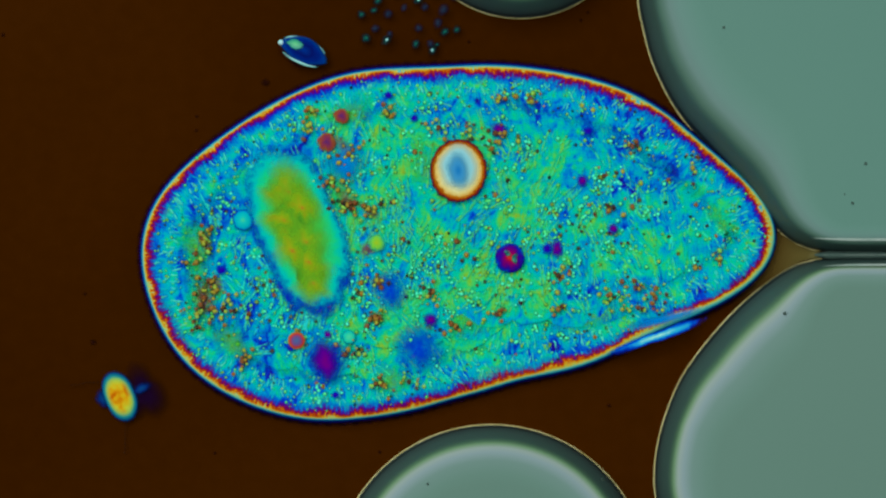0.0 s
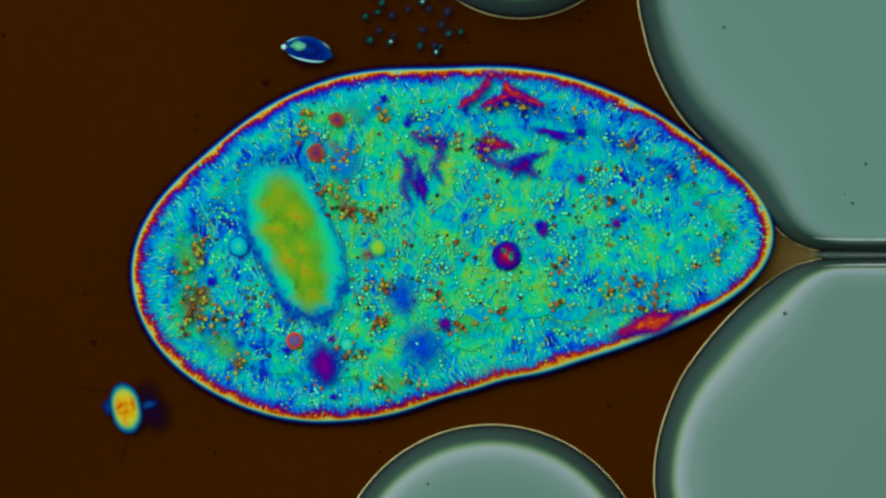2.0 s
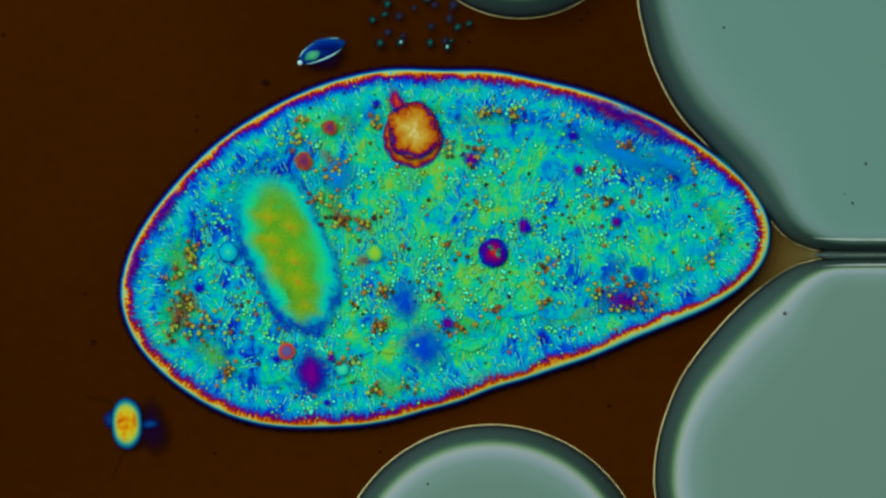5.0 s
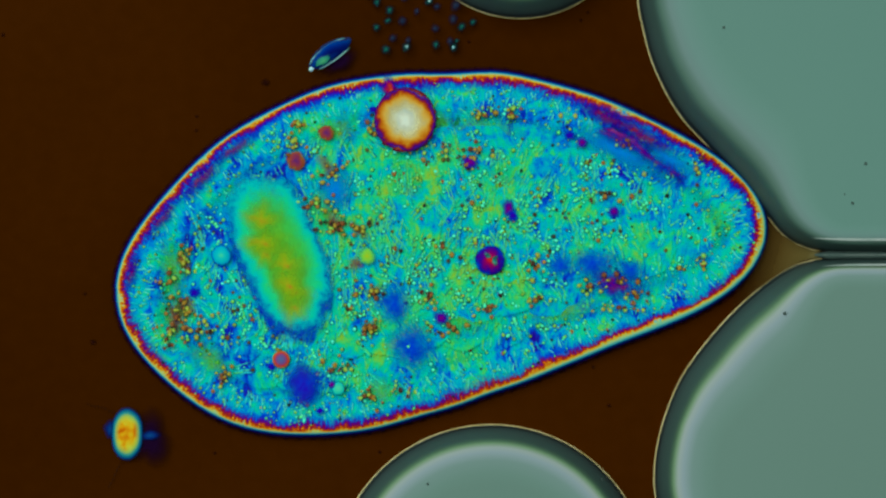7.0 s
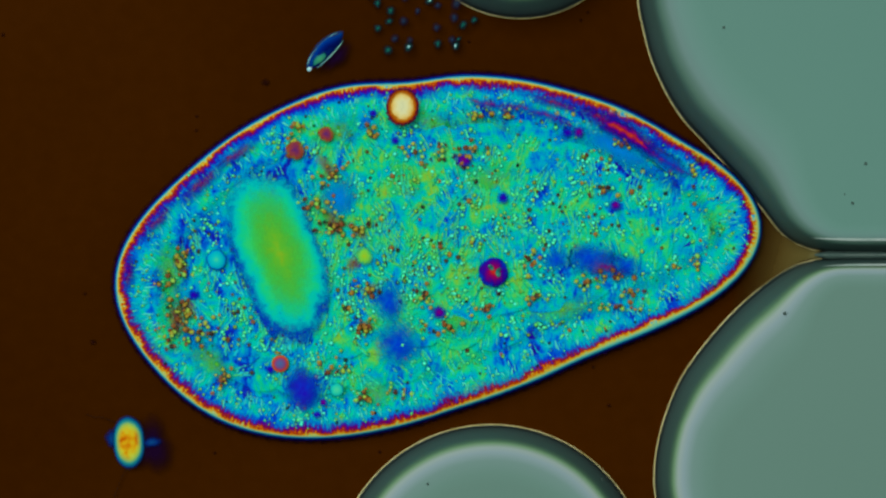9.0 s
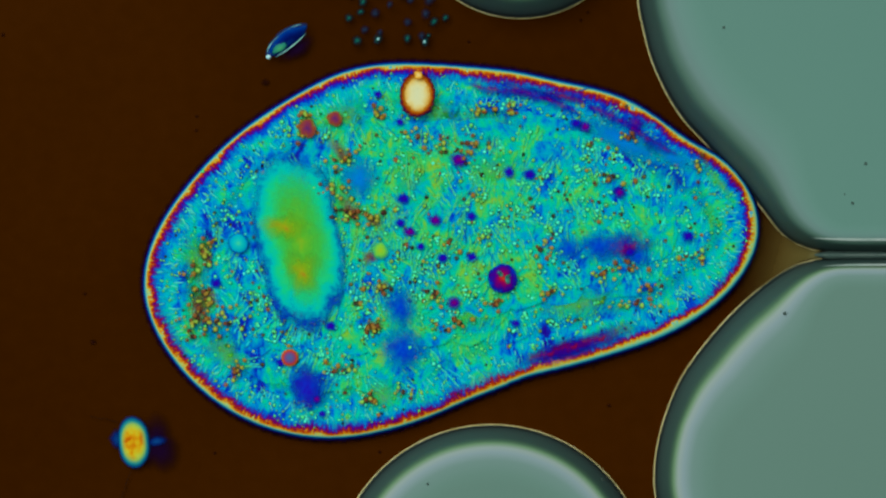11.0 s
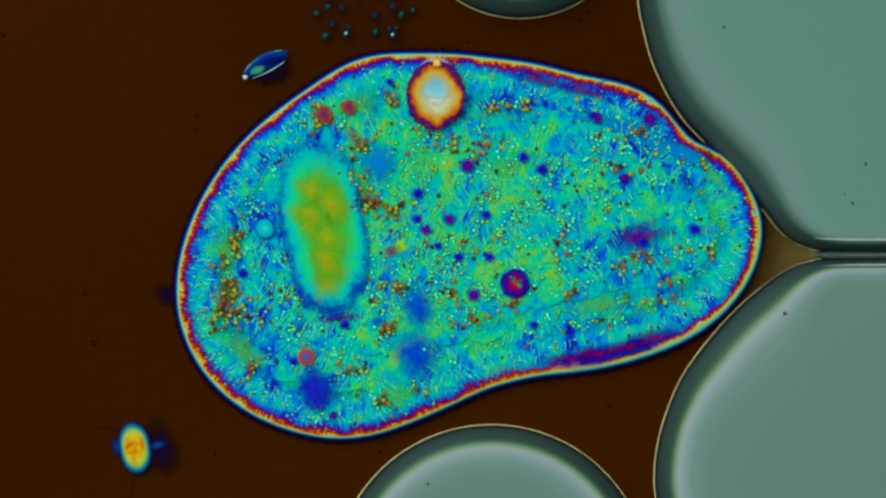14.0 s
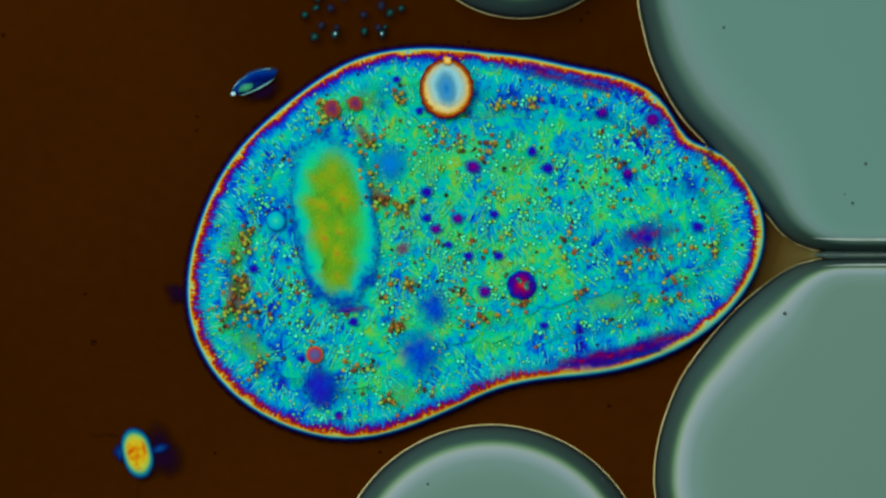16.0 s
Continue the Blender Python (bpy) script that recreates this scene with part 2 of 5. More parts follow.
COLLAPSE = rounded("vacuole_fold", [(0.0, rgb(10, 40, 185)), (0.2, rgb(45, 5, 150)), (0.42, rgb(95, 0, 120)), (0.62, rgb(145, 15, 55)), (0.85, rgb(185, 60, 14)), (1.1, rgb(205, 105, 14))], 1.5, 20.0, (0.0, 0.45))
DARK_VACUOLE = rounded("dark_vacuole", [(0.0, rgb(0, 70, 195)), (0.12, rgb(10, 28, 165)), (0.28, rgb(48, 4, 140)), (0.5, rgb(105, 0, 105)), (0.75, rgb(155, 8, 55)), (1.05, rgb(188, 48, 14))], 1.1, 13.0, (-0.05, 0.08))
CRYSTAL = plain("dark_crystal", [(0.3, rgb(0, 30, 45)), (0.5, rgb(20, 115, 105)), (0.7, rgb(110, 205, 165))], 30.0, 0.3, 0.2)
RED_RING = rounded("ringed_vacuole", [(0.0, rgb(120, 130, 60)), (0.1, rgb(186, 100, 44)), (0.2, rgb(192, 60, 50)), (0.33, rgb(150, 58, 84)), (0.5, rgb(100, 74, 130)), (1.0, rgb(62, 96, 150))], 0.12, 10.0, (-0.05, 0.06))
VIOLET = rounded("violet_vacuole", [(0.0, rgb(0, 80, 200)), (0.15, rgb(5, 35, 185)), (0.35, rgb(45, 5, 155)), (0.6, rgb(80, 0, 140)), (0.9, rgb(104, 0, 125))], 0.9, 12.0, (0.0, 0.65))
INDIGO = rounded("indigo_vacuole", [(0.0, rgb(0, 118, 206)), (0.25, rgb(0, 80, 202)), (0.55, rgb(6, 46, 192)), (1.0, rgb(28, 16, 172))], 1.9, 15.0, (0.0, 0.8))
BLUE = rounded("blue_vacuole", [(0.0, rgb(0, 145, 208)), (0.25, rgb(0, 118, 206)), (0.5, rgb(0, 92, 204)), (0.9, rgb(0, 58, 195))], 2.2, 15.0, (0.0, 0.9))
PALE_BLUE = rounded("pale_blue_vacuole", [(0.0, rgb(0, 165, 200)), (0.3, rgb(0, 145, 206)), (0.6, rgb(0, 130, 206)), (1.0, rgb(0, 110, 204))], 1.6, 13.0, (0.0, 0.85))
BLUE_DOT = rounded("indigo_spot", [(0.0, rgb(0, 100, 205)), (0.25, rgb(0, 45, 190)), (0.6, rgb(20, 5, 165)), (1.0, rgb(50, 0, 150))], 0.9, 16.0, (0.0, 0.6))
PURPLE_DOT = rounded("purple_spot", [(0.0, rgb(0, 70, 198)), (0.25, rgb(20, 15, 168)), (0.55, rgb(66, 0, 142)), (0.9, rgb(112, 2, 104))], 1.2, 16.0, (0.0, 0.6))
GROOVE = rounded("mouth_groove", [(0.0, rgb(0, 105, 205)), (0.25, rgb(0, 55, 194)), (0.5, rgb(22, 15, 170)), (0.75, rgb(60, 0, 145)), (1.0, rgb(108, 2, 104))], 2.5, 24.0, (0.0, 0.95))
FOLD = rounded("soft_fold", [(0.0, rgb(0, 75, 202)), (0.3, rgb(8, 30, 184)), (0.6, rgb(46, 2, 152)), (0.85, rgb(90, 0, 108)), (1.0, rgb(128, 8, 60))], 2.0, 26.0, (0.0, 1.1))
PINK = rounded("pink_vacuole", [(0.0, rgb(96, 140, 66)), (0.14, rgb(126, 96, 44)), (0.32, rgb(138, 62, 46)), (0.6, rgb(118, 44, 78)), (1.0, rgb(86, 38, 104))], 1.3, 22.0, (0.0, 0.25))
RUST = rounded("rust_patch", [(0.0, rgb(60, 160, 96)), (0.25, rgb(100, 136, 60)), (0.5, rgb(124, 100, 48)), (0.8, rgb(112, 70, 56)), (1.1, rgb(84, 50, 70))], 2.6, 38.0, (0.0, 1.2))
OLIVE = rounded("olive_patch", [(0.0, rgb(0, 205, 145)), (0.3, rgb(18, 205, 105)), (0.6, rgb(58, 200, 70)), (1.0, rgb(92, 185, 52))], 2.6, 30.0, (0.0, 1.7))
PALE = rounded("pale_vacuole", [(0.0, rgb(0, 70, 190)), (0.1, rgb(0, 90, 195)), (0.2, rgb(0, 140, 195)), (0.34, rgb(0, 172, 188)), (0.7, rgb(14, 186, 180)), (1.0, rgb(60, 200, 150))], 0.45, 16.0, (-0.05, 0.2))
PALE_TEAL = rounded("teal_vacuole", [(0.0, rgb(0, 90, 160)), (0.15, rgb(0, 150, 175)), (0.35, rgb(20, 190, 165)), (1.0, rgb(70, 205, 150))], 0.4, 12.0, (0.0, 0.3))
GREEN_VAC = rounded("green_vacuole", [(0.0, rgb(0, 170, 170)), (0.15, rgb(40, 200, 120)), (0.5, rgb(110, 195, 60)), (1.0, rgb(150, 185, 30))], 0.9, 18.0, (0.0, 0.5))


# ---- mesh helpers ----
def part(name, bm, material, parent=None, label="", smooth=True):
    mesh = bpy.data.meshes.new(name)
    bm.to_mesh(mesh)
    bm.free()
    return mesh_part(name, mesh, material, parent, label, smooth)


def mesh_part(name, mesh, material, parent=None, label="", smooth=True):
    if not mesh.materials:
        mesh.materials.append(material)
    if smooth:
        mesh.shade_smooth()
    ob = new(name, mesh)
    ob.parent = parent
    return tagged(ob, label)


def raw(name, verts, faces, floats=None, rest=None):
    mesh = bpy.data.meshes.new(name)
    mesh.from_pydata([tuple(v) for v in verts], [], faces)
    for key, values in (floats or {}).items():
        mesh.attributes.new(key, "FLOAT", "POINT").data.foreach_set("value", list(values))
    if rest is not None:
        mesh.attributes.new("rest", "FLOAT_VECTOR", "POINT").data.foreach_set("vector", [c for v in rest for c in v])
    mesh.update()
    return mesh


def dome_mesh(name, rx, ry, high, rings=9, around=32, lumpy=0.0, seed=0, power=2.0, below=0.4):
    """A lens-like rounded body, rx by ry steps of the plan, with the attribute thick (1 middle, 0 edge)."""
    verts, faces, thick = [(0, 0, high)], [], [1.0]
    for i in range(1, rings + 1):
        f = math.sin(math.pi / 2 * i / rings)
        for j in range(around):
            a = 2 * math.pi * j / around
            w = 1 + lumpy * noise.noise((math.cos(a) * 1.6, math.sin(a) * 1.6, seed * 3.7))
            t = 1 - f ** power
            verts.append((rx * UNIT * f * w * math.cos(a), ry * UNIT * f * w * math.sin(a), high * t ** 0.5 if t > 0 else 0))
            thick.append(1 - f)
    last = len(verts)
    if below:
        verts.append((0, 0, -high * below))
        thick.append(0.0)
    for j in range(around):
        k = (j + 1) % around
        faces.append((0, 1 + j, 1 + k))
        for i in range(rings - 1):
            p, q = 1 + i * around, 1 + (i + 1) * around
            faces.append((p + j, q + j, q + k, p + k))
        q = 1 + (rings - 1) * around
        if below:
            faces.append((q + j, last, q + k))
    return raw(name, verts, faces, {"thick": thick})


def spindle(verts, faces, a, b, width, sides=4):
    """A thin tapered rod from a to b, added to verts and faces."""
    a, b = Vector(a), Vector(b)
    d = (b - a).normalized()
    u = d.orthogonal().normalized()
    v = d.cross(u)
    base = len(verts)
    verts += [a, b]
    for f, w in ((0.25, 1.0), (0.7, 0.85)):
        c = a.lerp(b, f)
        for j in range(sides):
            g = 2 * math.pi * j / sides
            verts.append(c + (u * math.cos(g) + v * math.sin(g)) * width * w)
    for j in range(sides):
        k = (j + 1) % sides
        p, q = base + 2, base + 2 + sides
        faces += [(base, p + k, p + j), (p + j, p + k, q + k, q + j), (q + j, q + k, base + 1)]


def ball(verts, faces, c, r, around=8, squash=0.8, thick=None):
    """A small bead with a thin flange added to carry its painted dark outline; thick runs from 1 on top to 0 at the
    flange.
    """
    base = len(verts)
    c = Vector(c)
    verts.append(c + Vector((0, 0, r * squash)))
    values = [1.0]
    prof = ((0.55, 0.8, 0.85), (0.9, 0.35, 0.55), (1.05, -0.1, 0.3), (1.5, -0.35, 0.0))
    for f, z, v in prof:
        for j in range(around):
            a = 2 * math.pi * j / around
            verts.append(c + Vector((r * f * math.cos(a), r * f * math.sin(a), r * squash * z)))
            values.append(v)
    verts.append(c - Vector((0, 0, r * squash)))
    values.append(0.0)
    if thick is not None:
        thick += values
    end, rings = len(verts) - 1, len(prof)
    for j in range(around):
        k = (j + 1) % around
        faces.append((base, base + 1 + j, base + 1 + k))
        for i in range(rings - 1):
            p, q = base + 1 + i * around, base + 1 + (i + 1) * around
            faces.append((p + j, q + j, q + k, p + k))
        q = base + 1 + (rings - 1) * around
        faces.append((q + j, end, q + k))


def loop_curve(points, steps=10):
    """A smooth closed line through a few points."""
    p, out = [Vector(q) for q in points], []
    n = len(p)
    for i in range(n):
        a, b, c, d = p[i - 1], p[i], p[(i + 1) % n], p[(i + 2) % n]
        for s in range(steps):
            u = s / steps
            out.append(0.5 * (2 * b + (c - a) * u + (2 * a - 5 * b + 4 * c - d) * u ** 2 + (3 * b - a - 3 * c + d) * u ** 3))
    return out


# ---- the slide: a film of brown water on glass ----
def slab(name, x, y, z0, z1, material):
    bm = bmesh.new()
    bmesh.ops.create_cube(bm, size=1, matrix=Matrix.Translation((0, 0, (z0 + z1) / 2)) @ Matrix.Diagonal((x, y, z1 - z0, 1)))
    return part(name, bm, material, smooth=False)


GLASS = plain("slide_glass", [(0.3, rgb(60, 70, 66)), (0.7, rgb(80, 92, 88))], 2.0, 0.1, 0.5)
tagged(slab("slide", 16, 11, -0.45, -0.02, GLASS), "pale greenish microscope glass slide under the water", "slide", kind="structure")
tagged(slab("water", 15.6, 10.6, -0.016, 0.0, WATER), "thin film of dark reddish-brown water on the slide", "water", kind="structure")


# ---- air bubbles pressed flat in the film ----
def bubble(outline, centre, label, width=40.0, narrow=None, skin=None):
    thing = tagged(new("air_bubble"), label, "bubble", "air bubbles in the film")
    rows = [(0.0, 0.004), (0.04, 0.03), (0.15, 0.075), (0.3, 0.125), (0.5, 0.185), (0.7, 0.24), (0.85, 0.275), (0.95, 0.292), (1.05, 0.303), (1.15, 0.309),
            (1.3, 0.314), (1.5, 0.318), (1.8, 0.321), (2.2, 0.323), (2.8, 0.325), (3.6, 0.326)]
    n = len(outline)
    cx, cy = centre
    verts, faces, band = [], [], []
    for b, h in rows:
        for p in outline:
            w = width if narrow is None else narrow(p)
            away = math.hypot(p[0] - cx, p[1] - cy)
            f = min(b * w * (1 if b < 1.2 else 1) / away, 0.96)
            verts.append(at(p[0] + (cx - p[0]) * f, p[1] + (cy - p[1]) * f, h))
            band.append(b)
    for i in range(len(rows) - 1):
        for j in range(n):
            k = (j + 1) % n
            faces.append((i * n + j, (i + 1) * n + j, (i + 1) * n + k, i * n + k))
    verts.append(at(cx, cy, 0.327))
    band.append(4.0)
    for j in range(n):
        faces.append(((len(rows) - 1) * n + j, len(verts) - 1, (len(rows) - 1) * n + (j + 1) % n))
    mesh = raw("skin", verts, faces, {"band": band})
    if mesh.polygons[0].normal.z < 0:
        mesh.flip_normals()
    mesh_part("skin", mesh, skin or BUBBLE, thing, "grey-green skin, painted darker towards the steep rim")
    # the bright line of light where skin meets water, painted as a pale gold ridge
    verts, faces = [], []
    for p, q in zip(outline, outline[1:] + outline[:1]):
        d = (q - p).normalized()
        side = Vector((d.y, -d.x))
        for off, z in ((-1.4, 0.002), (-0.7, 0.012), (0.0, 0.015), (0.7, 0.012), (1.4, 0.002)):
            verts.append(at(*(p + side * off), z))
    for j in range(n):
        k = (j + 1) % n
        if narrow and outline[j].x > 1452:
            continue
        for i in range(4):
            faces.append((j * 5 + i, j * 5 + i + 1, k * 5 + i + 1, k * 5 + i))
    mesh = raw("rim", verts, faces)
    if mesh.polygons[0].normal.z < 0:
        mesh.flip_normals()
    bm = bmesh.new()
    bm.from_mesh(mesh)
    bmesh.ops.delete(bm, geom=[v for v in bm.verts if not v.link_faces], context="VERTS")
    part("rim", bm, RIM_GLINT, thing, "thin pale gold line of light painted round the rim")
    return thing


def ring(cx, cy, rx, ry, n=120):
    return [Vector((cx + rx * math.cos(2 * math.pi * i / n), cy + ry * math.sin(2 * math.pi * i / n))) for i in range(n)]


def beside_neighbour(p):
    u = min(max((p[0] - 1330) / 160, 0), 1)
    return 39 - 24 * u * u * (3 - 2 * u) - 8 * min(max((p[1] - 620) / 120, 0), 1)


bubble(ring(870, 1030, 280, 278), (870, 1030), "round grey-green air bubble below the cell", 29)
bubble(ring(921, -170, 205, 203), (921, -170), "grey-green air bubble near the small green cells", 34)
bubble(loop_curve([(1128, -20), (1140, 60), (1160, 125), (1200, 200), (1258, 265), (1312, 322), (1350, 372), (1385, 415), (1425, 438), (1480, 446), (1600, 447),
                   (1900, 440), (2010, 200), (1950, -250), (1600, -380), (1250, -330), (1140, -150)]), (1560, 30),
       "large grey-green air bubble pressed against its twin", 40, lambda p: beside_neighbour(p) * (0.98 - 0.14 * min(max((180 - p[1]) / 180, 0), 1)), BUBBLE_DULL)
bubble(loop_curve([(1162, 890), (1158, 835), (1165, 780), (1180, 728), (1205, 670), (1245, 612), (1295, 555), (1345, 510), (1390, 479), (1430, 463), (1480, 457), (1600, 456),
                   (1900, 462), (2010, 700), (1950, 1100), (1600, 1300), (1300, 1250), (1190, 1020)]), (1570, 860),
       "large grey-green air bubble touching the cell's pointed end", 40, beside_neighbour)

# ---- the film between the two large bubbles ----
def film():
    thing = tagged(new("water_film"), "olive wedge of water between two bubbles and the cell", "water film")
    upper = [(1340, 372), (1362, 392), (1385, 416), (1410, 433), (1432, 442), (1452, 447)]
    lower = [(1290, 556), (1330, 520), (1365, 494), (1395, 474), (1425, 461), (1452, 456)]
    verts = [at(*p, 0.03) for p in upper] + [at((p[0] + q[0]) / 2, (p[1] + q[1]) / 2, 0.045) for p, q in zip(upper, lower)] + [at(*q, 0.03) for q in lower]
    thick = [i / 5 for i in range(6)] * 3
    faces = [(r * 6 + i, (r + 1) * 6 + i, (r + 1) * 6 + i + 1, r * 6 + i + 1) for r in range(2) for i in range(5)]
    mesh_part("wedge", raw("wedge", verts, faces, {"thick": thick}), FILM, thing)
    verts, faces = [], []
    for i in range(21):
        x = 1442 + 12 * i + 0.4 * i * i
        w = min(1.0, (x - 1436) / 26)
        for y, z in ((-7.5, 0.06), (-4, 0.10), (0, 0.105), (4, 0.10), (7.5, 0.06)):
            verts.append(at(x, 451.5 + y * w, z))
    for i in range(20):
        for k in range(4):
            faces.append((i * 5 + k, i * 5 + k + 1, i * 5 + k + 6, i * 5 + k + 5))
    mesh_part("seam", raw("seam", verts, faces), SEAM, thing, "grey-green seam where the bubbles meet")
    # glints painted as thin pale ridges where the two skins bend down to the seam
    for y0, rise, width in ((424.5, -3.0, 2.2), (469.0, 2.0, 1.8), (451.5, 0.0, 1.0)):
        verts, faces = [], []
        for i in range(25):
            u = i / 24
            y = y0 + rise * (1 - min(u * 3.0, 1.0)) ** 2
            for off, h in ((-1, 0), (0, 0.004), (1, 0)):
                verts.append(at((1437 if rise < 0 else 1456) + 270 * u, y + off * width * min(1.0, 0.15 + u * 4), (0.332 if rise else 0.108) + h))
        for i in range(24):
            for k in range(2):
                faces.append((i * 3 + k, i * 3 + k + 1, i * 3 + k + 4, i * 3 + k + 3))
        mesh = raw("edge_line", verts, faces)
        if mesh.polygons[0].normal.z < 0:
            mesh.flip_normals()
        mesh_part("edge_line", mesh, GLINT_LINE, thing, "pale glint painted along the seam")


FILM = rounded("olive_film", [(0.0, rgb(52, 34, 8)), (0.4, rgb(72, 58, 24)), (0.8, rgb(96, 88, 46)), (1.0, rgb(128, 126, 80))], 0.12, 12.0, (-0.05, 0.45))
GLINT_LINE = plain("pale_glint_line", [(0.3, rgb(120, 148, 138)), (0.7, rgb(152, 170, 164))], 10.0, 0.4, 0.1)
SEAM = plain("grey_seam", [(0.3, rgb(74, 98, 94)), (0.7, rgb(88, 116, 106))], 14.0, 0.5, 0.0)
film()

# ---- the cell ----
# Outline by time: a centre of the plan and the harmonics of the radius round it (mean, then cosine and sine in pairs).
OUTLINE = {
    0: ((800, 430), [393.5, -21.4, 15.9, 116.9, 34.0, 13.4, -3.4, 22.6, 7.8, 8.7, -0.9, 11.1, 0.4, 5.0, 0.8, 6.4, -1.4, 3.8, -0.1, 3.2, -1.0, 1.5, -0.1, 1.1, -0.7, 0.4, 0.2, 0.5, -0.3]),
    2: ((795, 432), [393.2, -23.5, 15.8, 121.0, 36.9, 15.4, -7.7, 24.5, 9.7, 9.5, -3.7, 11.9, 2.7, 4.2, -1.1, 5.0, 0.4, 2.1, -0.6, 2.3, 0.0, 0.7, 0.1, 0.9, 0.1, 0.7, 0.4, 0.6, -0.3]),
    4: ((790, 435), [393.0, -27.5, 11.3, 120.2, 38.7, 17.1, -8.6, 26.4, 14.6, 10.1, -3.2, 10.2, 4.3, 5.2, -0.8, 5.0, 0.5, 3.2, -1.0, 2.8, 0.5, 1.2, -0.3, 0.6, 0.0, 1.1, -0.4, 0.3, -0.4]),
    6.5: ((780, 445), [395.6, -27.7, 15.8, 118.8, 45.4, 16.6, -4.4, 26.7, 16.8, 11.5, -0.3, 11.1, 5.7, 4.7, 0.7, 4.4, 2.6, 1.9, -1.2, 2.2, 1.4, 0.6, -0.8, 0.3, 1.1, 0.3, -0.8, 0.1, -0.4]),
    9: ((775, 450), [393.8, -28.0, 11.6, 116.4, 46.6, 13.7, -1.3, 25.4, 15.5, 10.2, 1.2, 11.9, 5.8, 2.6, 1.5, 5.3, 1.5, 1.3, 0.3, 2.3, 1.9, 0.0, 0.0, 0.9, 0.8, -0.0, 0.3, 0.1, 0.4]),
    11.5: ((795, 440), [394.0, -20.2, 19.0, 102.8, 40.0, 26.9, -7.0, 17.7, 9.3, 5.3, -1.5, 6.7, 0.7, 1.7, -0.4, 1.7, 0.9, 1.2, -0.3, 0.7, 1.4, -0.1, 0.4, -0.2, 0.8, -0.6, 0.3, -0.4, 0.2]),
    14: ((815, 437), [395.5, -16.2, 21.8, 97.6, 37.2, 28.0, -13.4, 9.5, 5.5, 4.4, -2.5, 4.3, -1.1, 1.7, -0.8, 0.8, -0.1, 2.4, -0.0, 0.6, 1.0, 0.0, 0.8, 0.1, 0.8, -0.6, 0.5, -0.6, 0.2]),
    16: ((825, 435), [396.8, -14.6, 22.0, 91.9, 34.0, 27.0, -14.3, 6.6, 3.1, 3.9, -2.8, 3.8, -1.4, 2.6, -0.6, 1.3, 0.5, 2.6, 0.7, 0.5, 1.2, 0.3, 1.1, -0.2, 0.8, -0.5, 0.1, -0.3, 0.1]),
}
TIMES = sorted(OUTLINE)
REST = 4


NOTCH = {9: 2, 11.5: 9, 14: 15, 16: 19}     # depth of the dent beside the large bubble


def notch(t, a):
    cx, cy = OUTLINE[t][0]
    d = (a - math.atan2(cy - 249, 1217 - cx) + math.pi) % (2 * math.pi) - math.pi
    return NOTCH.get(t, 0) * (math.exp(-(d / (0.16 if d > 0 else 0.075)) ** 2) - 0.25 * math.exp(-((d + 0.13) / 0.07) ** 2))


def radius(t, a):
    c = OUTLINE[t][1]
    return c[0] - notch(t, a) + sum(c[2 * k - 1] * math.cos(k * a) + c[2 * k] * math.sin(k * a) for k in range(1, 15))


def edge(t, a):
    (cx, cy), r = OUTLINE[t][0], radius(t, a)
    return Vector((cx + r * math.cos(a), cy - r * math.sin(a)))


# Ways of the bodies inside the cell, one place for each of TIMES.
TRACKS = {
    "dark": [(902, 457), (896, 453), (881, 446), (867, 456), (873, 482), (894, 495), (911, 502), (923, 505)],
    "ringed": [(525, 603), (521, 603), (514, 614), (499, 633), (496, 644), (519, 632), (542, 632), (557, 628)],
    "violet": [(575, 638), (573, 645), (562, 650), (537, 676), (535, 688), (546, 685), (557, 690), (565, 685)],
    "blue_a": [(690, 515), (712, 527), (720, 530), (702, 540), (688, 535), (715, 545), (740, 545), (768, 545)],
    "blue_b": [(740, 618), (745, 615), (750, 615), (735, 615), (703, 610), (716, 622), (735, 628), (742, 625)],
    "blue_c": [(610, 290), (607, 290), (600, 300), (593, 330), (600, 350), (645, 305), (670, 290), (690, 290)],
    "pink": [(578, 252), (559, 271), (547, 284), (525, 286), (522, 266), (551, 220), (573, 204), (587, 193)],
    "pale": [(430, 390), (422, 436), (410, 446), (395, 450), (383, 460), (435, 422), (469, 405), (488, 391)],
    "spot_a": [(883, 230), (853, 262), (836, 274), (833, 287), (820, 283), (811, 283), (827, 293), (837, 295)],
    "spot_b": [(762, 566), (788, 572), (795, 574), (783, 565), (777, 553), (812, 532), (838, 522), (857, 516)],
    "spot_c": [(1085, 405), (1090, 395), (1092, 398), (1086, 378), (1089, 363), (1098, 335), (1105, 315), (1110, 306)],
    "spot_d": [(968, 440), (955, 400), (942, 405), (914, 388), (890, 350), (905, 296), (926, 278), (941, 268)],
    "nucleus": [(530, 408), (523, 425), (518, 438), (500, 450), (494, 452), (543, 420), (575, 405), (594, 390)],
    "groove": [(1160, 560), (1125, 570), (1100, 547), (1088, 510), (1052, 465), (1108, 432), (1125, 420), (1135, 418)],
}
NUCLEUS_TURN = [20, 22, 22, 20, 18, 8, 8, 7]


def carry(p, t, s):
    """Where the outline alone would carry a place of the plan from time t to time s."""
    (cx, cy), (dx, dy) = OUTLINE[t][0], OUTLINE[s][0]
    a = math.atan2(cy - p[1], p[0] - cx)
    f = math.hypot(p[0] - cx, p[1] - cy) / radius(t, a) * radius(s, a)
    return Vector((dx + f * math.cos(a), dy - f * math.sin(a)))


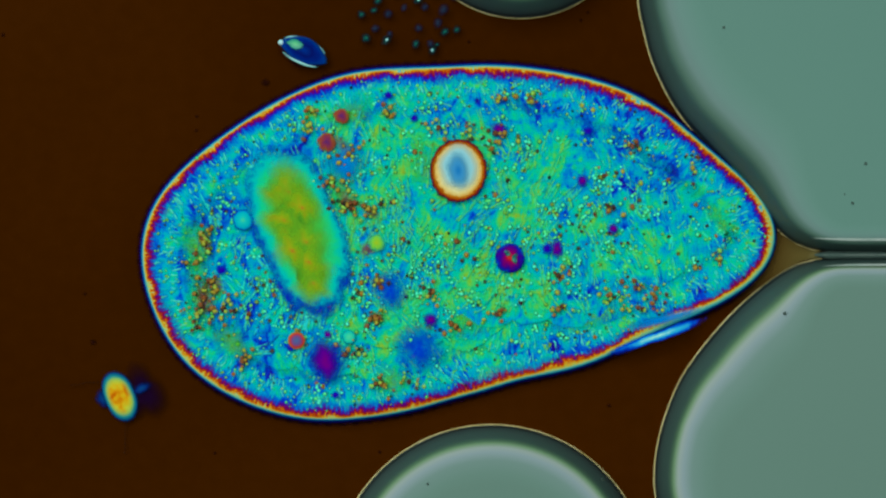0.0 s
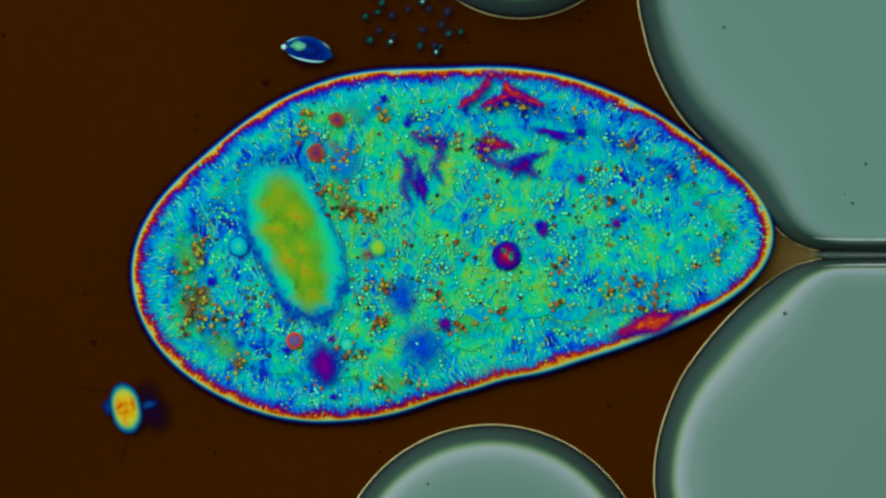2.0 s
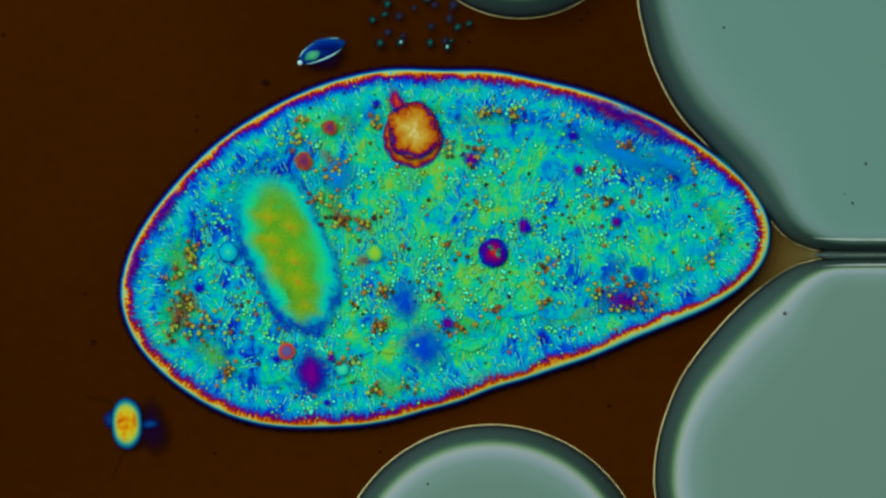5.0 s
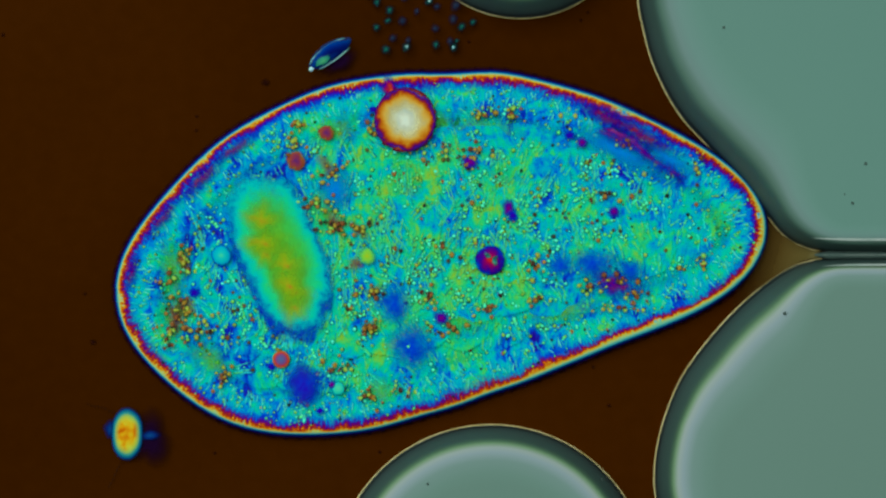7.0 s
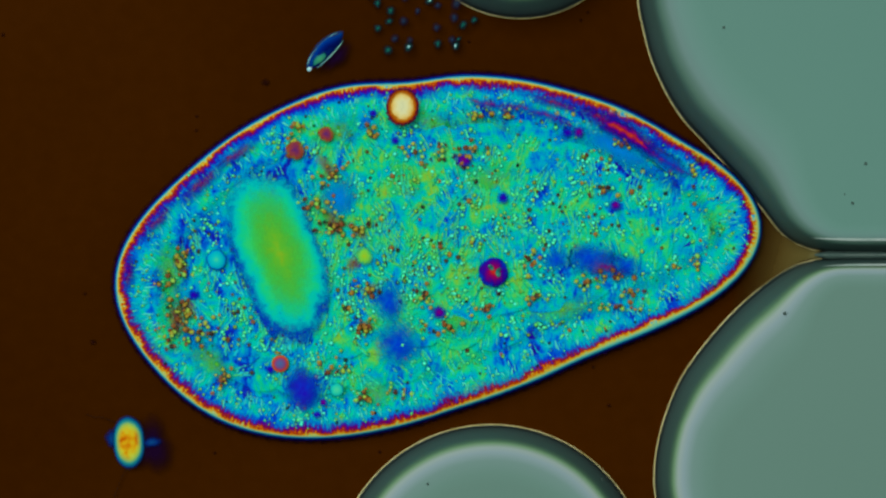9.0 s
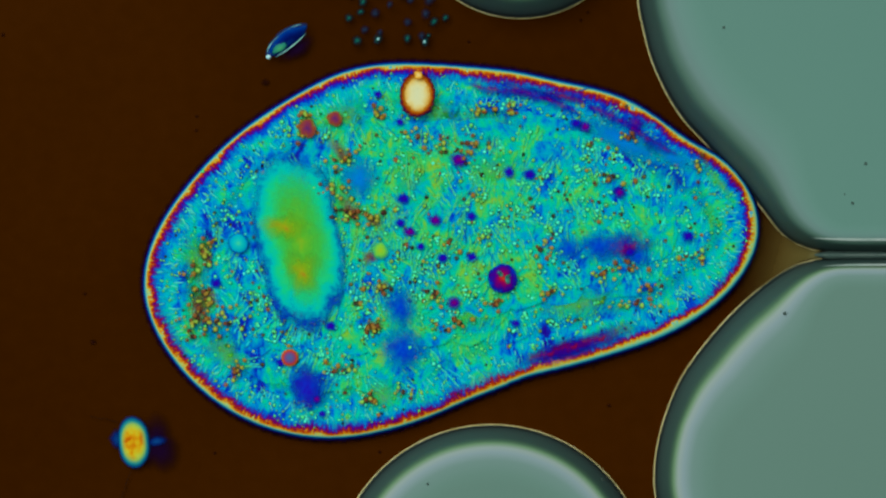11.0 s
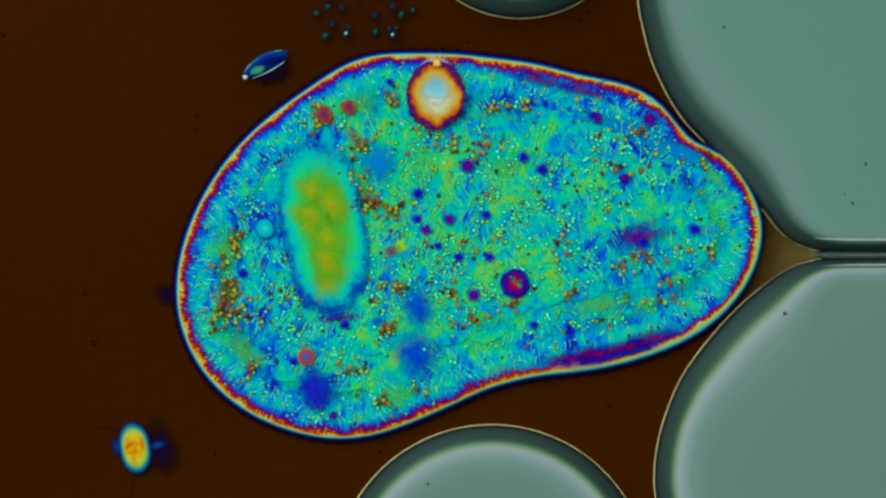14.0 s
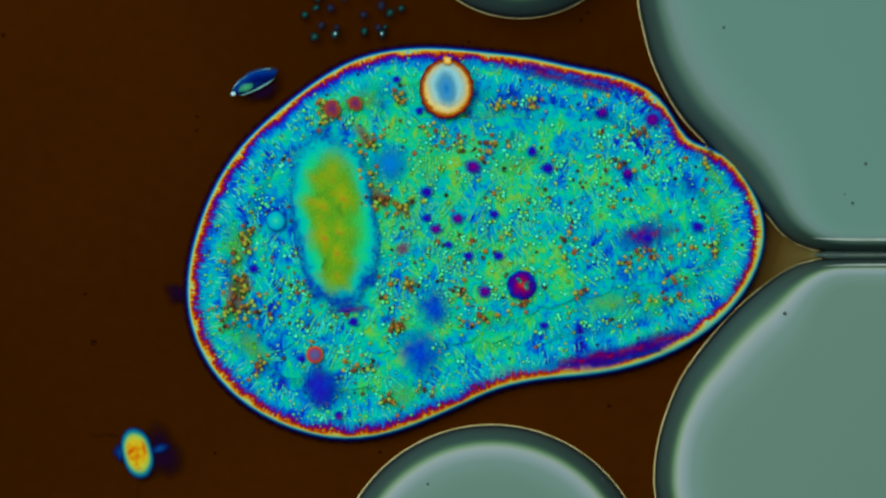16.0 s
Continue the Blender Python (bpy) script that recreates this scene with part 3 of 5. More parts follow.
def flow(p, s):
    """Where a place at REST has drifted to at time s: with the outline, and with the nearest tracked bodies."""
    base = carry(p, REST, s)
    i, j = TIMES.index(REST), TIMES.index(s)
    off, total = Vector((0, 0)), 0.25
    for key, way in TRACKS.items():
        if key == "groove":
            continue
        d2 = (p[0] - way[i][0]) ** 2 + (p[1] - way[i][1]) ** 2
        w = math.exp(-d2 / (2 * 90.0 ** 2))
        off += w * (Vector(way[j]) - carry(way[i], REST, s))
        total += w
    (cx, cy) = OUTLINE[s][0]
    inside = math.hypot(base.x - cx, base.y - cy) / radius(s, math.atan2(cy - base.y, base.x - cx))
    return base + off / total * max(0.0, 1 - inside ** 4)


def surface(p, t=REST):
    """Height of the cell's body over a place of the plan."""
    (cx, cy) = OUTLINE[t][0]
    f = math.hypot(p[0] - cx, p[1] - cy) / radius(t, math.atan2(cy - p[1], p[0] - cx))
    return 0.112 + 0.05 * max(0.0, 1 - f * f)


def drift(ob, p, lift=0.0):
    rows = []
    for t in TIMES:
        q, qx, qy = flow(p, t), flow(p + Vector((12, 0)), t), flow(p + Vector((0, 12)), t)
        turn = math.degrees(math.atan2((qy - q).x - (qx - q).y, (qx - q).x + (qy - q).y))
        rows.append((t, Matrix.Translation(at(q.x, q.y, surface(p) + lift)) @ pose(0, 0, 0, 0, 0, turn)))
    MOVES.append((ob, rows))


def follow(ob, way, lift=0.0, turns=None):
    rows = []
    for i, t in enumerate(TIMES):
        turn = turns[i] if turns else 0
        up = lift[i] if isinstance(lift, list) else lift
        rows.append((t, Matrix.Translation(at(*way[i], max(surface(way[2]), 0.135) + 0.012 + up)) @ pose(0, 0, 0, 0, 0, turn)))
    MOVES.append((ob, rows))


cell = tagged(new("ciliate_cell"), "egg-shaped turquoise ciliate cell with a red and gold edge", "ciliate")


def band_order(d, a, spread):
    """Colour order at depth d: in step with the depth, but the pale outer bands lie wide at the pointed end."""
    if d <= 0:
        return d
    blunt = d * spread
    tip = 0.4 * d if d < 9 else 3.6 + (d - 9) * 1.7
    w = max(math.cos(a + 0.3), 0) ** 6
    return blunt * (1 - w) + tip * w


def pellicle():
    """The cell's edge: short plates that ride on the outline, each with rods set in it."""
    rnd = random.Random(5)
    fine = [edge(REST, 2 * math.pi * i / 2000) for i in range(2000)]
    run, total = [0.0], 0.0
    for i in range(2000):
        total += (fine[(i + 1) % 2000] - fine[i]).length
        run.append(total)
    count = 116
    pitch = total / count
    cols, depths = 7, (-15, -10, -6.5, -4.5, -2.5, 0, 2, 4.5, 8, 12, 18, 26, 36, 48, 62, 76, 90)
    height = {-15: 0.001, -10: 0.010, -6.5: 0.036, -4.5: 0.062, -2.5: 0.090, 0: 0.106, 2: 0.113, 4.5: 0.117, 8: 0.121, 12: 0.125}
    k = 0
    for i in range(count):
        mid = pitch * i
        while run[k + 1] < mid:
            k += 1
        a = 2 * math.pi * k / 2000
        frames = []
        for t in TIMES:
            p = edge(t, a)
            tan = (edge(t, a + 0.03) - edge(t, a - 0.03)).normalized()
            frames.append((t, p, tan))
        p0, tan0 = frames[TIMES.index(REST)][1:]
        inn0 = Vector((tan0.y, -tan0.x))
        if inn0.dot(Vector(OUTLINE[REST][0]) - p0) < 0:
            inn0 = -inn0
        before, after = edge(REST, a - 0.04), edge(REST, a + 0.04)
        half = (after - before).length / 2
        sag = ((before + after) / 2 - p0).dot(inn0) / half ** 2
        # the colour orders lie closer together along the upper edge
        spread = 1.1 + 0.34 * max(math.cos(a - 2.25), 0) ** 2 - 0.22 * max(math.cos(a - 5.5), 0) ** 4 + 0.4 * max(math.cos(a), 0) ** 8 + 0.1 * math.sin(3 * a + 1)
        verts, faces, depth, along, rest = [], [], [], [], []
        for d in depths:
            w = pitch * 0.72 * (1 - max(d, 0) / 260)
            for c in range(cols):
                u = (c / (cols - 1) * 2 - 1) * w
                dd = d + sag * u * u
                z = height.get(d, 0.125 + 0.0001 * (d - 12)) - 0.0008 * abs(c - (cols - 1) / 2)
                verts.append((u * UNIT, dd * UNIT, z))
                depth.append(d)
                along.append(mid + u)
                q = p0 + tan0 * u + inn0 * dd
                rest.append((q.x / 100, q.y / 100, 0))
        for r in range(len(depths) - 1):
            for c in range(cols - 1):
                v = r * cols + c
                faces.append((v, v + 1, v + cols + 1, v + cols))
        mesh = raw("pellicle_plate", verts, faces, {"depth": depth, "along": along, "order": [band_order(d, a, spread) for d in depth]}, rest)
        if mesh.polygons[0].normal.z < 0:
            mesh.flip_normals()
        plate = mesh_part("pellicle_plate", mesh, CORTEX, cell)
        # rods under the edge
        verts, faces = [], []
        for _ in range(6):
            u, d, length = rnd.uniform(-1, 1) * pitch * 0.55, rnd.uniform(18, 50), rnd.uniform(10, 22)
            z = 0.122 + 0.0001 * d
            lean = rnd.uniform(-9, 9)
            spindle(verts, faces, (u * UNIT, d * UNIT, z), ((u + lean) * UNIT, (d + length) * UNIT, z + 0.006), rnd.uniform(1.1, 2.0) * UNIT)
        rods = mesh_part("trichocyst_fringe", raw("trichocyst_fringe", verts, faces), ROD, plate)
        tagged(rods, kind="stuff")
        # beads under the edge
        verts, faces, thick = [], [], []
        hu, hd = rnd.uniform(-1, 1) * pitch * 0.5, rnd.uniform(24, 70)
        for k2 in range(rnd.choice((4, 5, 7, 9))):
            u, d = (rnd.uniform(-1, 1) * pitch * 0.6, rnd.uniform(15, 86)) if k2 % 2 else (hu + rnd.gauss(0, 6), min(max(hd + rnd.gauss(0, 8), 15), 88))
            ball(verts, faces, (u * UNIT, d * UNIT, 0.127 + 0.0001 * d), rnd.choice((1.2, 1.5, 1.8, 2.2, 2.6)) * UNIT, 8, 0.8, thick)
        tagged(mesh_part("granule_scatter", raw("granule_scatter", verts, faces, {"thick": thick}), GRANULE, plate), kind="stuff")
        rows = []
        for t, p, tan in frames:
            inn = Vector((tan.y, -tan.x))
            if inn.dot(Vector(OUTLINE[t][0]) - p) < 0:
                inn = -inn
            # local x along the edge, local y inwards (the plan's y runs down)
            X, Y = Vector((tan.x, -tan.y, 0)), Vector((inn.x, -inn.y, 0))
            if X.cross(Y).z < 0:
                X = -X
            m = Matrix((X, Y, (0, 0, 1))).transposed().to_4x4()
            rows.append((t, Matrix.Translation(at(p.x, p.y, 0.0)) @ m))
        MOVES.append((plate, rows))


def room(p, lead=0.0):
    """How far a place at REST stays inside the edge, at the tightest of the times."""
    least = 1e9
    for t in TIMES:
        q = flow(p, t)
        (cx, cy) = OUTLINE[t][0]
        if math.hypot(q.x - cx, q.y - cy) >= radius(t, math.atan2(cy - q.y, q.x - cx)):
            return 0.0
        least = min(least, min((e - q).length for e in EDGES[t]))
    return least


EDGES = {t: [edge(t, 2 * math.pi * i / 150) for i in range(150)] for t in TIMES}


def cytoplasm():
    """The cell's body: overlapping clumps that drift with the shape, each with its rods and granules."""
    rnd = random.Random(8)
    spacing, reach = 64.0, 62.0
    for layer, start in ((0, 0.0), (1, 33.0)):
        y, row = 60.0 + start, 0
        while y < 800:
            x = 160.0 + (row % 2) * spacing / 2 + start
            while x < 1420:
                p = Vector((x + rnd.uniform(-6, 6), y + rnd.uniform(-6, 6)))
                away = room(p)
                if away > 34 and (layer == 0 or away > 52):
                    clump(p, min(reach + 12 * layer, away - 12), rnd, away, -0.007 * layer)
                x += spacing
            y += spacing * 0.866
            row += 1


def clump(p, reach, rnd, away, lift=0.0):
    around, verts, faces, rest = 22, [(0, 0, 0)], [], [(p.x / 100, p.y / 100, 0)]
    seed = rnd.uniform(0, 99)
    for f, z in ((0.5, 0.0), (1.0, -0.0005), (1.0, -0.03), (0.5, -0.06)):
        for j in range(around):
            a = 2 * math.pi * j / around
            r = reach * f * (1 + 0.12 * noise.noise((math.cos(a) * 2, math.sin(a) * 2, seed)))
            verts.append((r * math.cos(a) * UNIT, -r * math.sin(a) * UNIT, z))
            rest.append(((p.x + r * math.cos(a)) / 100, (p.y + r * math.sin(a)) / 100, 0))
    for j in range(around):
        k = (j + 1) % around
        faces.append((0, 1 + k, 1 + j))
        for i in range(3):
            b = 1 + i * around
            faces.append((b + j, b + k, b + around + k, b + around + j))
    body = mesh_part("cytoplasm_clump", raw("cytoplasm_clump", verts, faces, None, rest), CYTOPLASM, cell, smooth=False)
    drift(body, p, lift - 0.016 * min(max((150 - away) / 70, 0), 1) + rnd.uniform(-0.0012, 0.0012))
    if lift < 0:
        return
    # fibres, slightly bent
    verts, faces = [], []
    many = min(max(0.75 + 1.6 * noise.noise((p.x / 150, p.y / 150, 9.0)), 0.25), 1.5)
    out = p - Vector(OUTLINE[REST][0])
    for _ in range(int(9 * (reach / 62) ** 2) + 1):
        a, r = rnd.uniform(0, 2 * math.pi), reach * 0.85 * math.sqrt(rnd.random())
        q0 = Vector((r * math.cos(a), r * math.sin(a)))
        way0 = noise.noise(((p + q0).x / 130, (p + q0).y / 170, 4.0)) * 75 + 94 + rnd.gauss(0, 13)
        if away < 66:
            way0 = math.degrees(math.atan2(-out.y, out.x)) + rnd.gauss(0, 25)
        across = Vector((-math.sin(radians(way0)), math.cos(radians(way0))))
        for k in range(rnd.choice((1, 2, 3, 4, 5))):
            q = q0 + across * (k * rnd.uniform(3.5, 6.0)) + Vector((rnd.gauss(0, 4), rnd.gauss(0, 4)))
            way = way0 + rnd.gauss(0, 6)
            length, w = rnd.uniform(18, 46), rnd.uniform(1.2, 2.3)
            e = Vector((math.cos(radians(way)), math.sin(radians(way)))) * length / 2
            bow = Vector((-e.y, e.x)) * rnd.uniform(-0.15, 0.15)
            z = rnd.uniform(-0.001, 0.005)
            ends = [Vector((*((q + d) * UNIT), z)) for d in (-e, bow, e)]
            spindle(verts, faces, ends[0], ends[1].lerp(ends[2], 0.15), w * UNIT)
            spindle(verts, faces, ends[1].lerp(ends[0], 0.15), ends[2], w * UNIT * 0.9)
    rest = [(p.x / 100 + v[0] / UNIT / 100, p.y / 100 - v[1] / UNIT / 100, 0) for v in verts]
    tagged(mesh_part("fibre_mat", raw("fibre_mat", verts, faces, None, rest), FIBRE, body), kind="stuff")
    # granules, loose and in little heaps
    verts, faces, thick = [], [], []
    heaps = [(rnd.uniform(-1, 1) * reach * 0.7, rnd.uniform(-1, 1) * reach * 0.7) for _ in range(3)]
    for i in range(int(35 * many * (reach / 62) ** 2)):
        if rnd.random() < 0.6:
            h = rnd.choice(heaps)
            q = Vector((h[0] + rnd.gauss(0, 9), h[1] + rnd.gauss(0, 9)))
        else:
            q = Vector((rnd.uniform(-1, 1), rnd.uniform(-1, 1))) * reach * 0.75
        r = rnd.choice((1.5, 1.7, 2.0, 2.4, 2.8, 3.3, 3.9))
        ball(verts, faces, (q.x * UNIT, q.y * UNIT, rnd.uniform(0.006, 0.014)), r * UNIT, 8, 0.8, thick)
    tagged(mesh_part("granule_scatter", raw("granule_scatter", verts, faces, {"thick": thick}), GRANULE, body), kind="stuff")
    for _ in range(2 if many > 0.8 else 1):
        grain = new("granule", rnd.choice(GRAINS))
        grain.parent = body
        h = rnd.choice(heaps)
        grain.matrix_basis = pose((h[0] + rnd.gauss(0, 7)) * UNIT, (h[1] + rnd.gauss(0, 7)) * UNIT, 0.011)


def grain_mesh(r, seed):
    verts, faces, thick = [], [], []
    ball(verts, faces, (0, 0, 0), r * UNIT, 10, 0.8, thick)
    verts = [v * (1 + 0.45 * noise.noise(v * 120 + Vector((seed, 0, 0)))) for v in verts]
    mesh = raw("granule", verts, faces, {"thick": thick})
    mesh.materials.append(BROWN_GRANULE)
    mesh.shade_smooth()
    return mesh


GRAINS = [grain_mesh(r, i * 7.3) for i, r in enumerate((2.4, 2.9, 3.5, 4.1, 4.8))]


def organelle(name, way, rx, ry, high, material, label="", lift=0.006, lumpy=0.1, seed=1, power=2.0, turns=None):
    ob = mesh_part(name, dome_mesh(name, rx, ry, high, lumpy=lumpy, seed=seed, power=power), material, cell, label)
    follow(ob, way, lift, turns)
    return ob


def way_from(p, t=REST):
    """The drift of a body that lies at p at time t."""
    i = TIMES.index(t)
    q = Vector(p)
    for _ in range(4):
        q += Vector(p) - flow(q, t)
    return [tuple(flow(q, s)) for s in TIMES]


def heap(p, t, spread, count, seed):
    rnd = random.Random(seed)
    first = tagged(new("granule", GRAINS[-1]), "reddish-brown granule in a heap")
    first.parent = cell
    for _ in range(count):
        gx, gy = rnd.gauss(0, 0.8 * spread[0]), rnd.gauss(0, 0.8 * spread[1])
        if math.hypot(gx, gy) > 2.2 * max(spread):
            continue
        ob = new("granule", rnd.choice(GRAINS))
        ob.parent = first
        ob.matrix_basis = pose(gx * UNIT, gy * UNIT, rnd.uniform(-0.003, 0.006), 0, 0, rnd.uniform(0, 360))
    follow(first, way_from(p, t), 0.018)


def nucleus():
    turn = NUCLEUS_TURN
    # a dark blue disc, set off-centre, paints the nucleus's shadow side
    shade_disc = mesh_part("nuclear_envelope", dome_mesh("nuclear_envelope", 77, 160, 0.003, rings=12, around=48, lumpy=0.12, seed=2, power=6), NUCLEUS_SHADE, cell, "dark blue shade painted along the nucleus")
    follow(shade_disc, [(x - 2, y + 8) for x, y in TRACKS["nucleus"]], 0.009, turn)
    body = mesh_part("nucleus", dome_mesh("nucleus", 78, 166, 0.018, rings=14, around=48, lumpy=0.14, seed=2, power=3), NUCLEUS, cell, "large oval green nucleus")
    middle = [(x - 2, y - 8) for x, y in TRACKS["nucleus"]]
    follow(body, middle, 0.012, turn)
    heart = mesh_part("nucleus_core", dome_mesh("nucleus_core", 50, 124, 0.002, 10, 40, 0.2, 6, 2.5, 0), NUCLEUS_HEART, cell, "yellow-green heart of the nucleus")
    MOVES.append((heart, [(t, Matrix.Translation(at(*middle[i], max(surface(middle[2]), 0.135) + 0.0405)) @ pose(0, 0, 0, 0, 0, turn[i])) for i, t in enumerate(TIMES)]))
    tip = mesh_part("nuclear_envelope", dome_mesh("nuclear_envelope", 42, 10, 0.004, 8, 32, 0.4, 8), FOLD, cell, "purple-red tip of the painted shade")
    MOVES.append((tip, [(t, Matrix.Translation(at(*TRACKS["nucleus"][i], 0.168 if t > 12 else 0.1)) @ pose(0, 0, 0, 0, 0, turn[i]) @ Matrix.Translation((6 * UNIT, -158 * UNIT, 0))) for i, t in enumerate(TIMES)]))
    rnd = random.Random(12)
    base = max(surface(TRACKS["nucleus"][2]), 0.135) + 0.012 + 0.012
    shown = [1.0, 0.95, 0.92, 0.62, 0.1, 0.25, 0.78, 1.0]
    for k in range(12):
        # blotches of the mottled core, each sinking back in its turn
        x, y = (k % 2 - 0.5) * 16 + rnd.uniform(-20, 20), (k - 5.5) * 17.5 - 6 + rnd.uniform(-15, 15)
        u = min(math.hypot(x / 79, y / 160), 0.95)
        order = (0.9, 0.3, 0.6, 0.17, 0.8, 0.5, 0.4, 0.75, 0.22, 0.65, 0.55, 0.85)[k]
        blot = mesh_part("nucleus_core", dome_mesh("nucleus_core", rnd.uniform(30, 44), rnd.uniform(32, 50), 0.0015, 7, 28, 0.6, k, 2.5, 0), NUCLEUS_CORE, cell, "mottled yellow-orange blotch of the core")
        rows = []
        for i, t in enumerate(TIMES):
            m = Matrix.Translation(at(*TRACKS["nucleus"][i], base)) @ pose(0, 0, 0, 0, 0, turn[i])
            up = 1.0 if shown[i] > order else 0.0
            rows.append((t, m @ Matrix.Translation((x * UNIT, y * UNIT, 0.018 * math.sqrt(1 - u ** 3) + 0.003 + 0.0004 * (k % 5) - 0.016 * (1 - up)))))
        MOVES.append((blot, rows))


def contractile_vacuole():
    """Lobes of fluid in a ring of rim pieces that draws together as the vacuole empties and opens as it fills again."""
    # seconds, place, half width and half height
    rows = [(0.0, 811, 302, 46, 51), (0.5, 808, 295, 46, 51), (0.9, 797, 285, 41, 45), (1.05, 794, 281, 39, 42), (1.2, 789, 277, 33, 38), (1.35, 790, 268, 16, 16), (1.5, 800, 262, 6, 6), (2.0, 790, 250, 2, 2), (2.5, 760, 240, 2, 2), (2.7, 755, 239, 14, 14),
            (3.0, 754, 241, 23, 25), (3.5, 750, 244, 30, 34), (4.0, 742, 242, 33, 42), (5.6, 726, 224, 46, 48), (6.3, 719, 217, 51, 52), (7.0, 717, 212, 51, 53), (7.8, 711, 203, 50, 51), (8.4, 706, 200, 45, 46), (8.55, 708, 198, 43, 44), (8.7, 710, 194, 36, 38),
            (9.0, 712, 189, 24, 28), (9.2, 708, 172, 8, 8), (9.6, 712, 165, 3, 3), (10.3, 725, 170, 8, 8), (10.8, 735, 169, 22, 26), (11.3, 743, 166, 32, 42), (11.5, 746, 166, 34, 43), (12.0, 750, 165, 39, 47), (12.5, 755, 166, 44, 53), (14.0, 771, 168, 48, 56),
            (14.5, 777, 166, 48, 55), (15.2, 783, 163, 47, 53), (16.0, 790, 157, 44, 49)]
    top = 0.192

    def sunk(r):
        return -0.17 if r < 12 else 0.0

    middle = mesh_part("vacuole_fluid", dome_mesh("vacuole_fluid", 30, 32, 0.004, lumpy=0.25, seed=3, power=3), VACUOLE_MIDDLE, cell, "cream-white fluid of the contractile vacuole")
    MOVES.append((middle, [(t, pose(*at(x, y, top + (0.004 if r > 36 else -0.005) + sunk(r)))) for t, x, y, r, h in rows]))
    lobes = 20
    mesh = dome_mesh("vacuole_lobe", 20, 15, 0.010, 8, 20, 0.0, 1, 4)
    mesh.attributes["thick"].data.foreach_set("value", [min(max(0.5 - v.co.x / UNIT / 40, 0), 1) for v in mesh.vertices])
    for i in range(lobes):
        a = 2 * math.pi * (i + 0.5) / lobes
        lobe = mesh_part("vacuole_lobe", mesh, VACUOLE, cell)
        MOVES.append((lobe, [(t, Matrix.Translation(at(x + max(r - 20, 0) * math.cos(a), y - max(h - 20, 0) * math.sin(a), top - 0.004 - 0.0007 * (i % 3) + sunk(r))) @ pose(0, 0, 0, 0, 0, math.degrees(a)))
                             for t, x, y, r, h in rows]))
    deep = mesh_part("vacuole_middle", dome_mesh("vacuole_middle", 21, 34, 0.006, lumpy=0.15, seed=7), VACUOLE_DEEP, cell, "deeper blue heart of the vacuole")
    deeper = {0.0: 1, 0.5: 1, 0.9: 0.7, 14.5: 0.3, 16.0: 1}
    MOVES.append((deep, [(t, pose(*at(x, y if r > 38 else y + 40, top + 0.0132 - 0.03 * (1 - deeper.get(t, 0)) - (0.14 if r < 38 else 0)), 0, 0, 5)) for t, x, y, r, h in rows]))
    neck = mesh_part("vacuole_neck", dome_mesh("vacuole_neck", 15, 28, 0.006, 8, 28, 0.35, 14), COLLAPSE, cell, "orange neck from the vacuole to its pore")
    MOVES.append((neck, [(t, pose(*at(x, y, z), 0, 0, 20)) for t, x, y, z in ((0, 720, 210, 0.05), (3.3, 718, 210, 0.06), (3.8, 708, 195, 0.17), (5.4, 700, 178, 0.17), (6.5, 691, 164, 0.17), (7.2, 693, 160, 0.165), (7.7, 697, 172, 0.10), (9, 700, 190, 0.05))]))
    eye = mesh_part("vacuole_middle", dome_mesh("vacuole_middle", 39, 43, 0.010, lumpy=0.1, seed=5), VACUOLE_EYE, cell, "soft blue middle of the vacuole")
    seen = {0.0: 1, 0.5: 1, 0.9: 0.9, 1.05: 0.85, 7.0: 0.1, 7.8: 0.85, 8.4: 0.85, 8.55: 0.8, 12.0: 0.6, 12.5: 0.75, 14.0: 0.8, 14.5: 0.85, 15.2: 0.8, 16.0: 0.95}
    MOVES.append((eye, [(t, pose(*at(x + (0 if r > 38 else 14), y - (26 if 11 < t < 15 else 6) if r > 38 else y + 50, top + 0.0042 - 0.012 * (1 - seen.get(t, 0)) - (0.14 if r < 38 else 0)))) for t, x, y, r, h in rows]))
    pore = mesh_part("pore", dome_mesh("pore", 9, 10, 0.006, 6, 20, 0.4, 2), PORE, cell, "golden pore of the vacuole at the cell's edge")
    MOVES.append((pore, [(t, pose(*at(x + 2, y - h - 1 if t > 10 else y, (0.218 if t > 10.5 and r > 20 else 0.06)))) for t, x, y, r, h in rows]))
    # two crinkled films, the small one as the vacuole begins to fill, the wide one after it
    for rx, ry, seed, crinkle in ((27, 30, 6, {2.5: -0.10, 2.7: 0.004, 3.0: 0.018, 3.5: 0.016, 4.0: -0.02}), (46, 51, 16, {3.0: -0.08, 3.5: 0.02, 4.0: 0.02, 5.6: 0.006, 6.3: -0.03})):
        film = mesh_part("vacuole_film", dome_mesh("vacuole_film", rx, ry, 0.008, 14, 56, 0.2, seed, 4), VACUOLE_FILM, cell, "crinkled orange film of the filling vacuole")
        MOVES.append((film, [(t, pose(*at(x + (0 if t < 8 else 20), y + (0 if t < 8 else 60), top + crinkle.get(t, -0.15)))) for t, x, y, r, h in rows]))
    for k, (x, y, rx, ry, a, t0, t1) in enumerate(((735, 178, 52, 30, 20, 1.15, 1.5), (770, 222, 46, 34, -10, 1.0, 1.5), (865, 160, 46, 26, 15, 1.15, 1.5), (730, 250, 26, 40, 0, 1.2, 1.6), (905, 182, 40, 20, 10, 1.3, 1.6),
                                                   (930, 286, 40, 14, 25, 1.5, 2.8), (985, 238, 42, 10, -8, 1.7, 2.9), (745, 330, 16, 38, 10, 1.2, 2.4))):
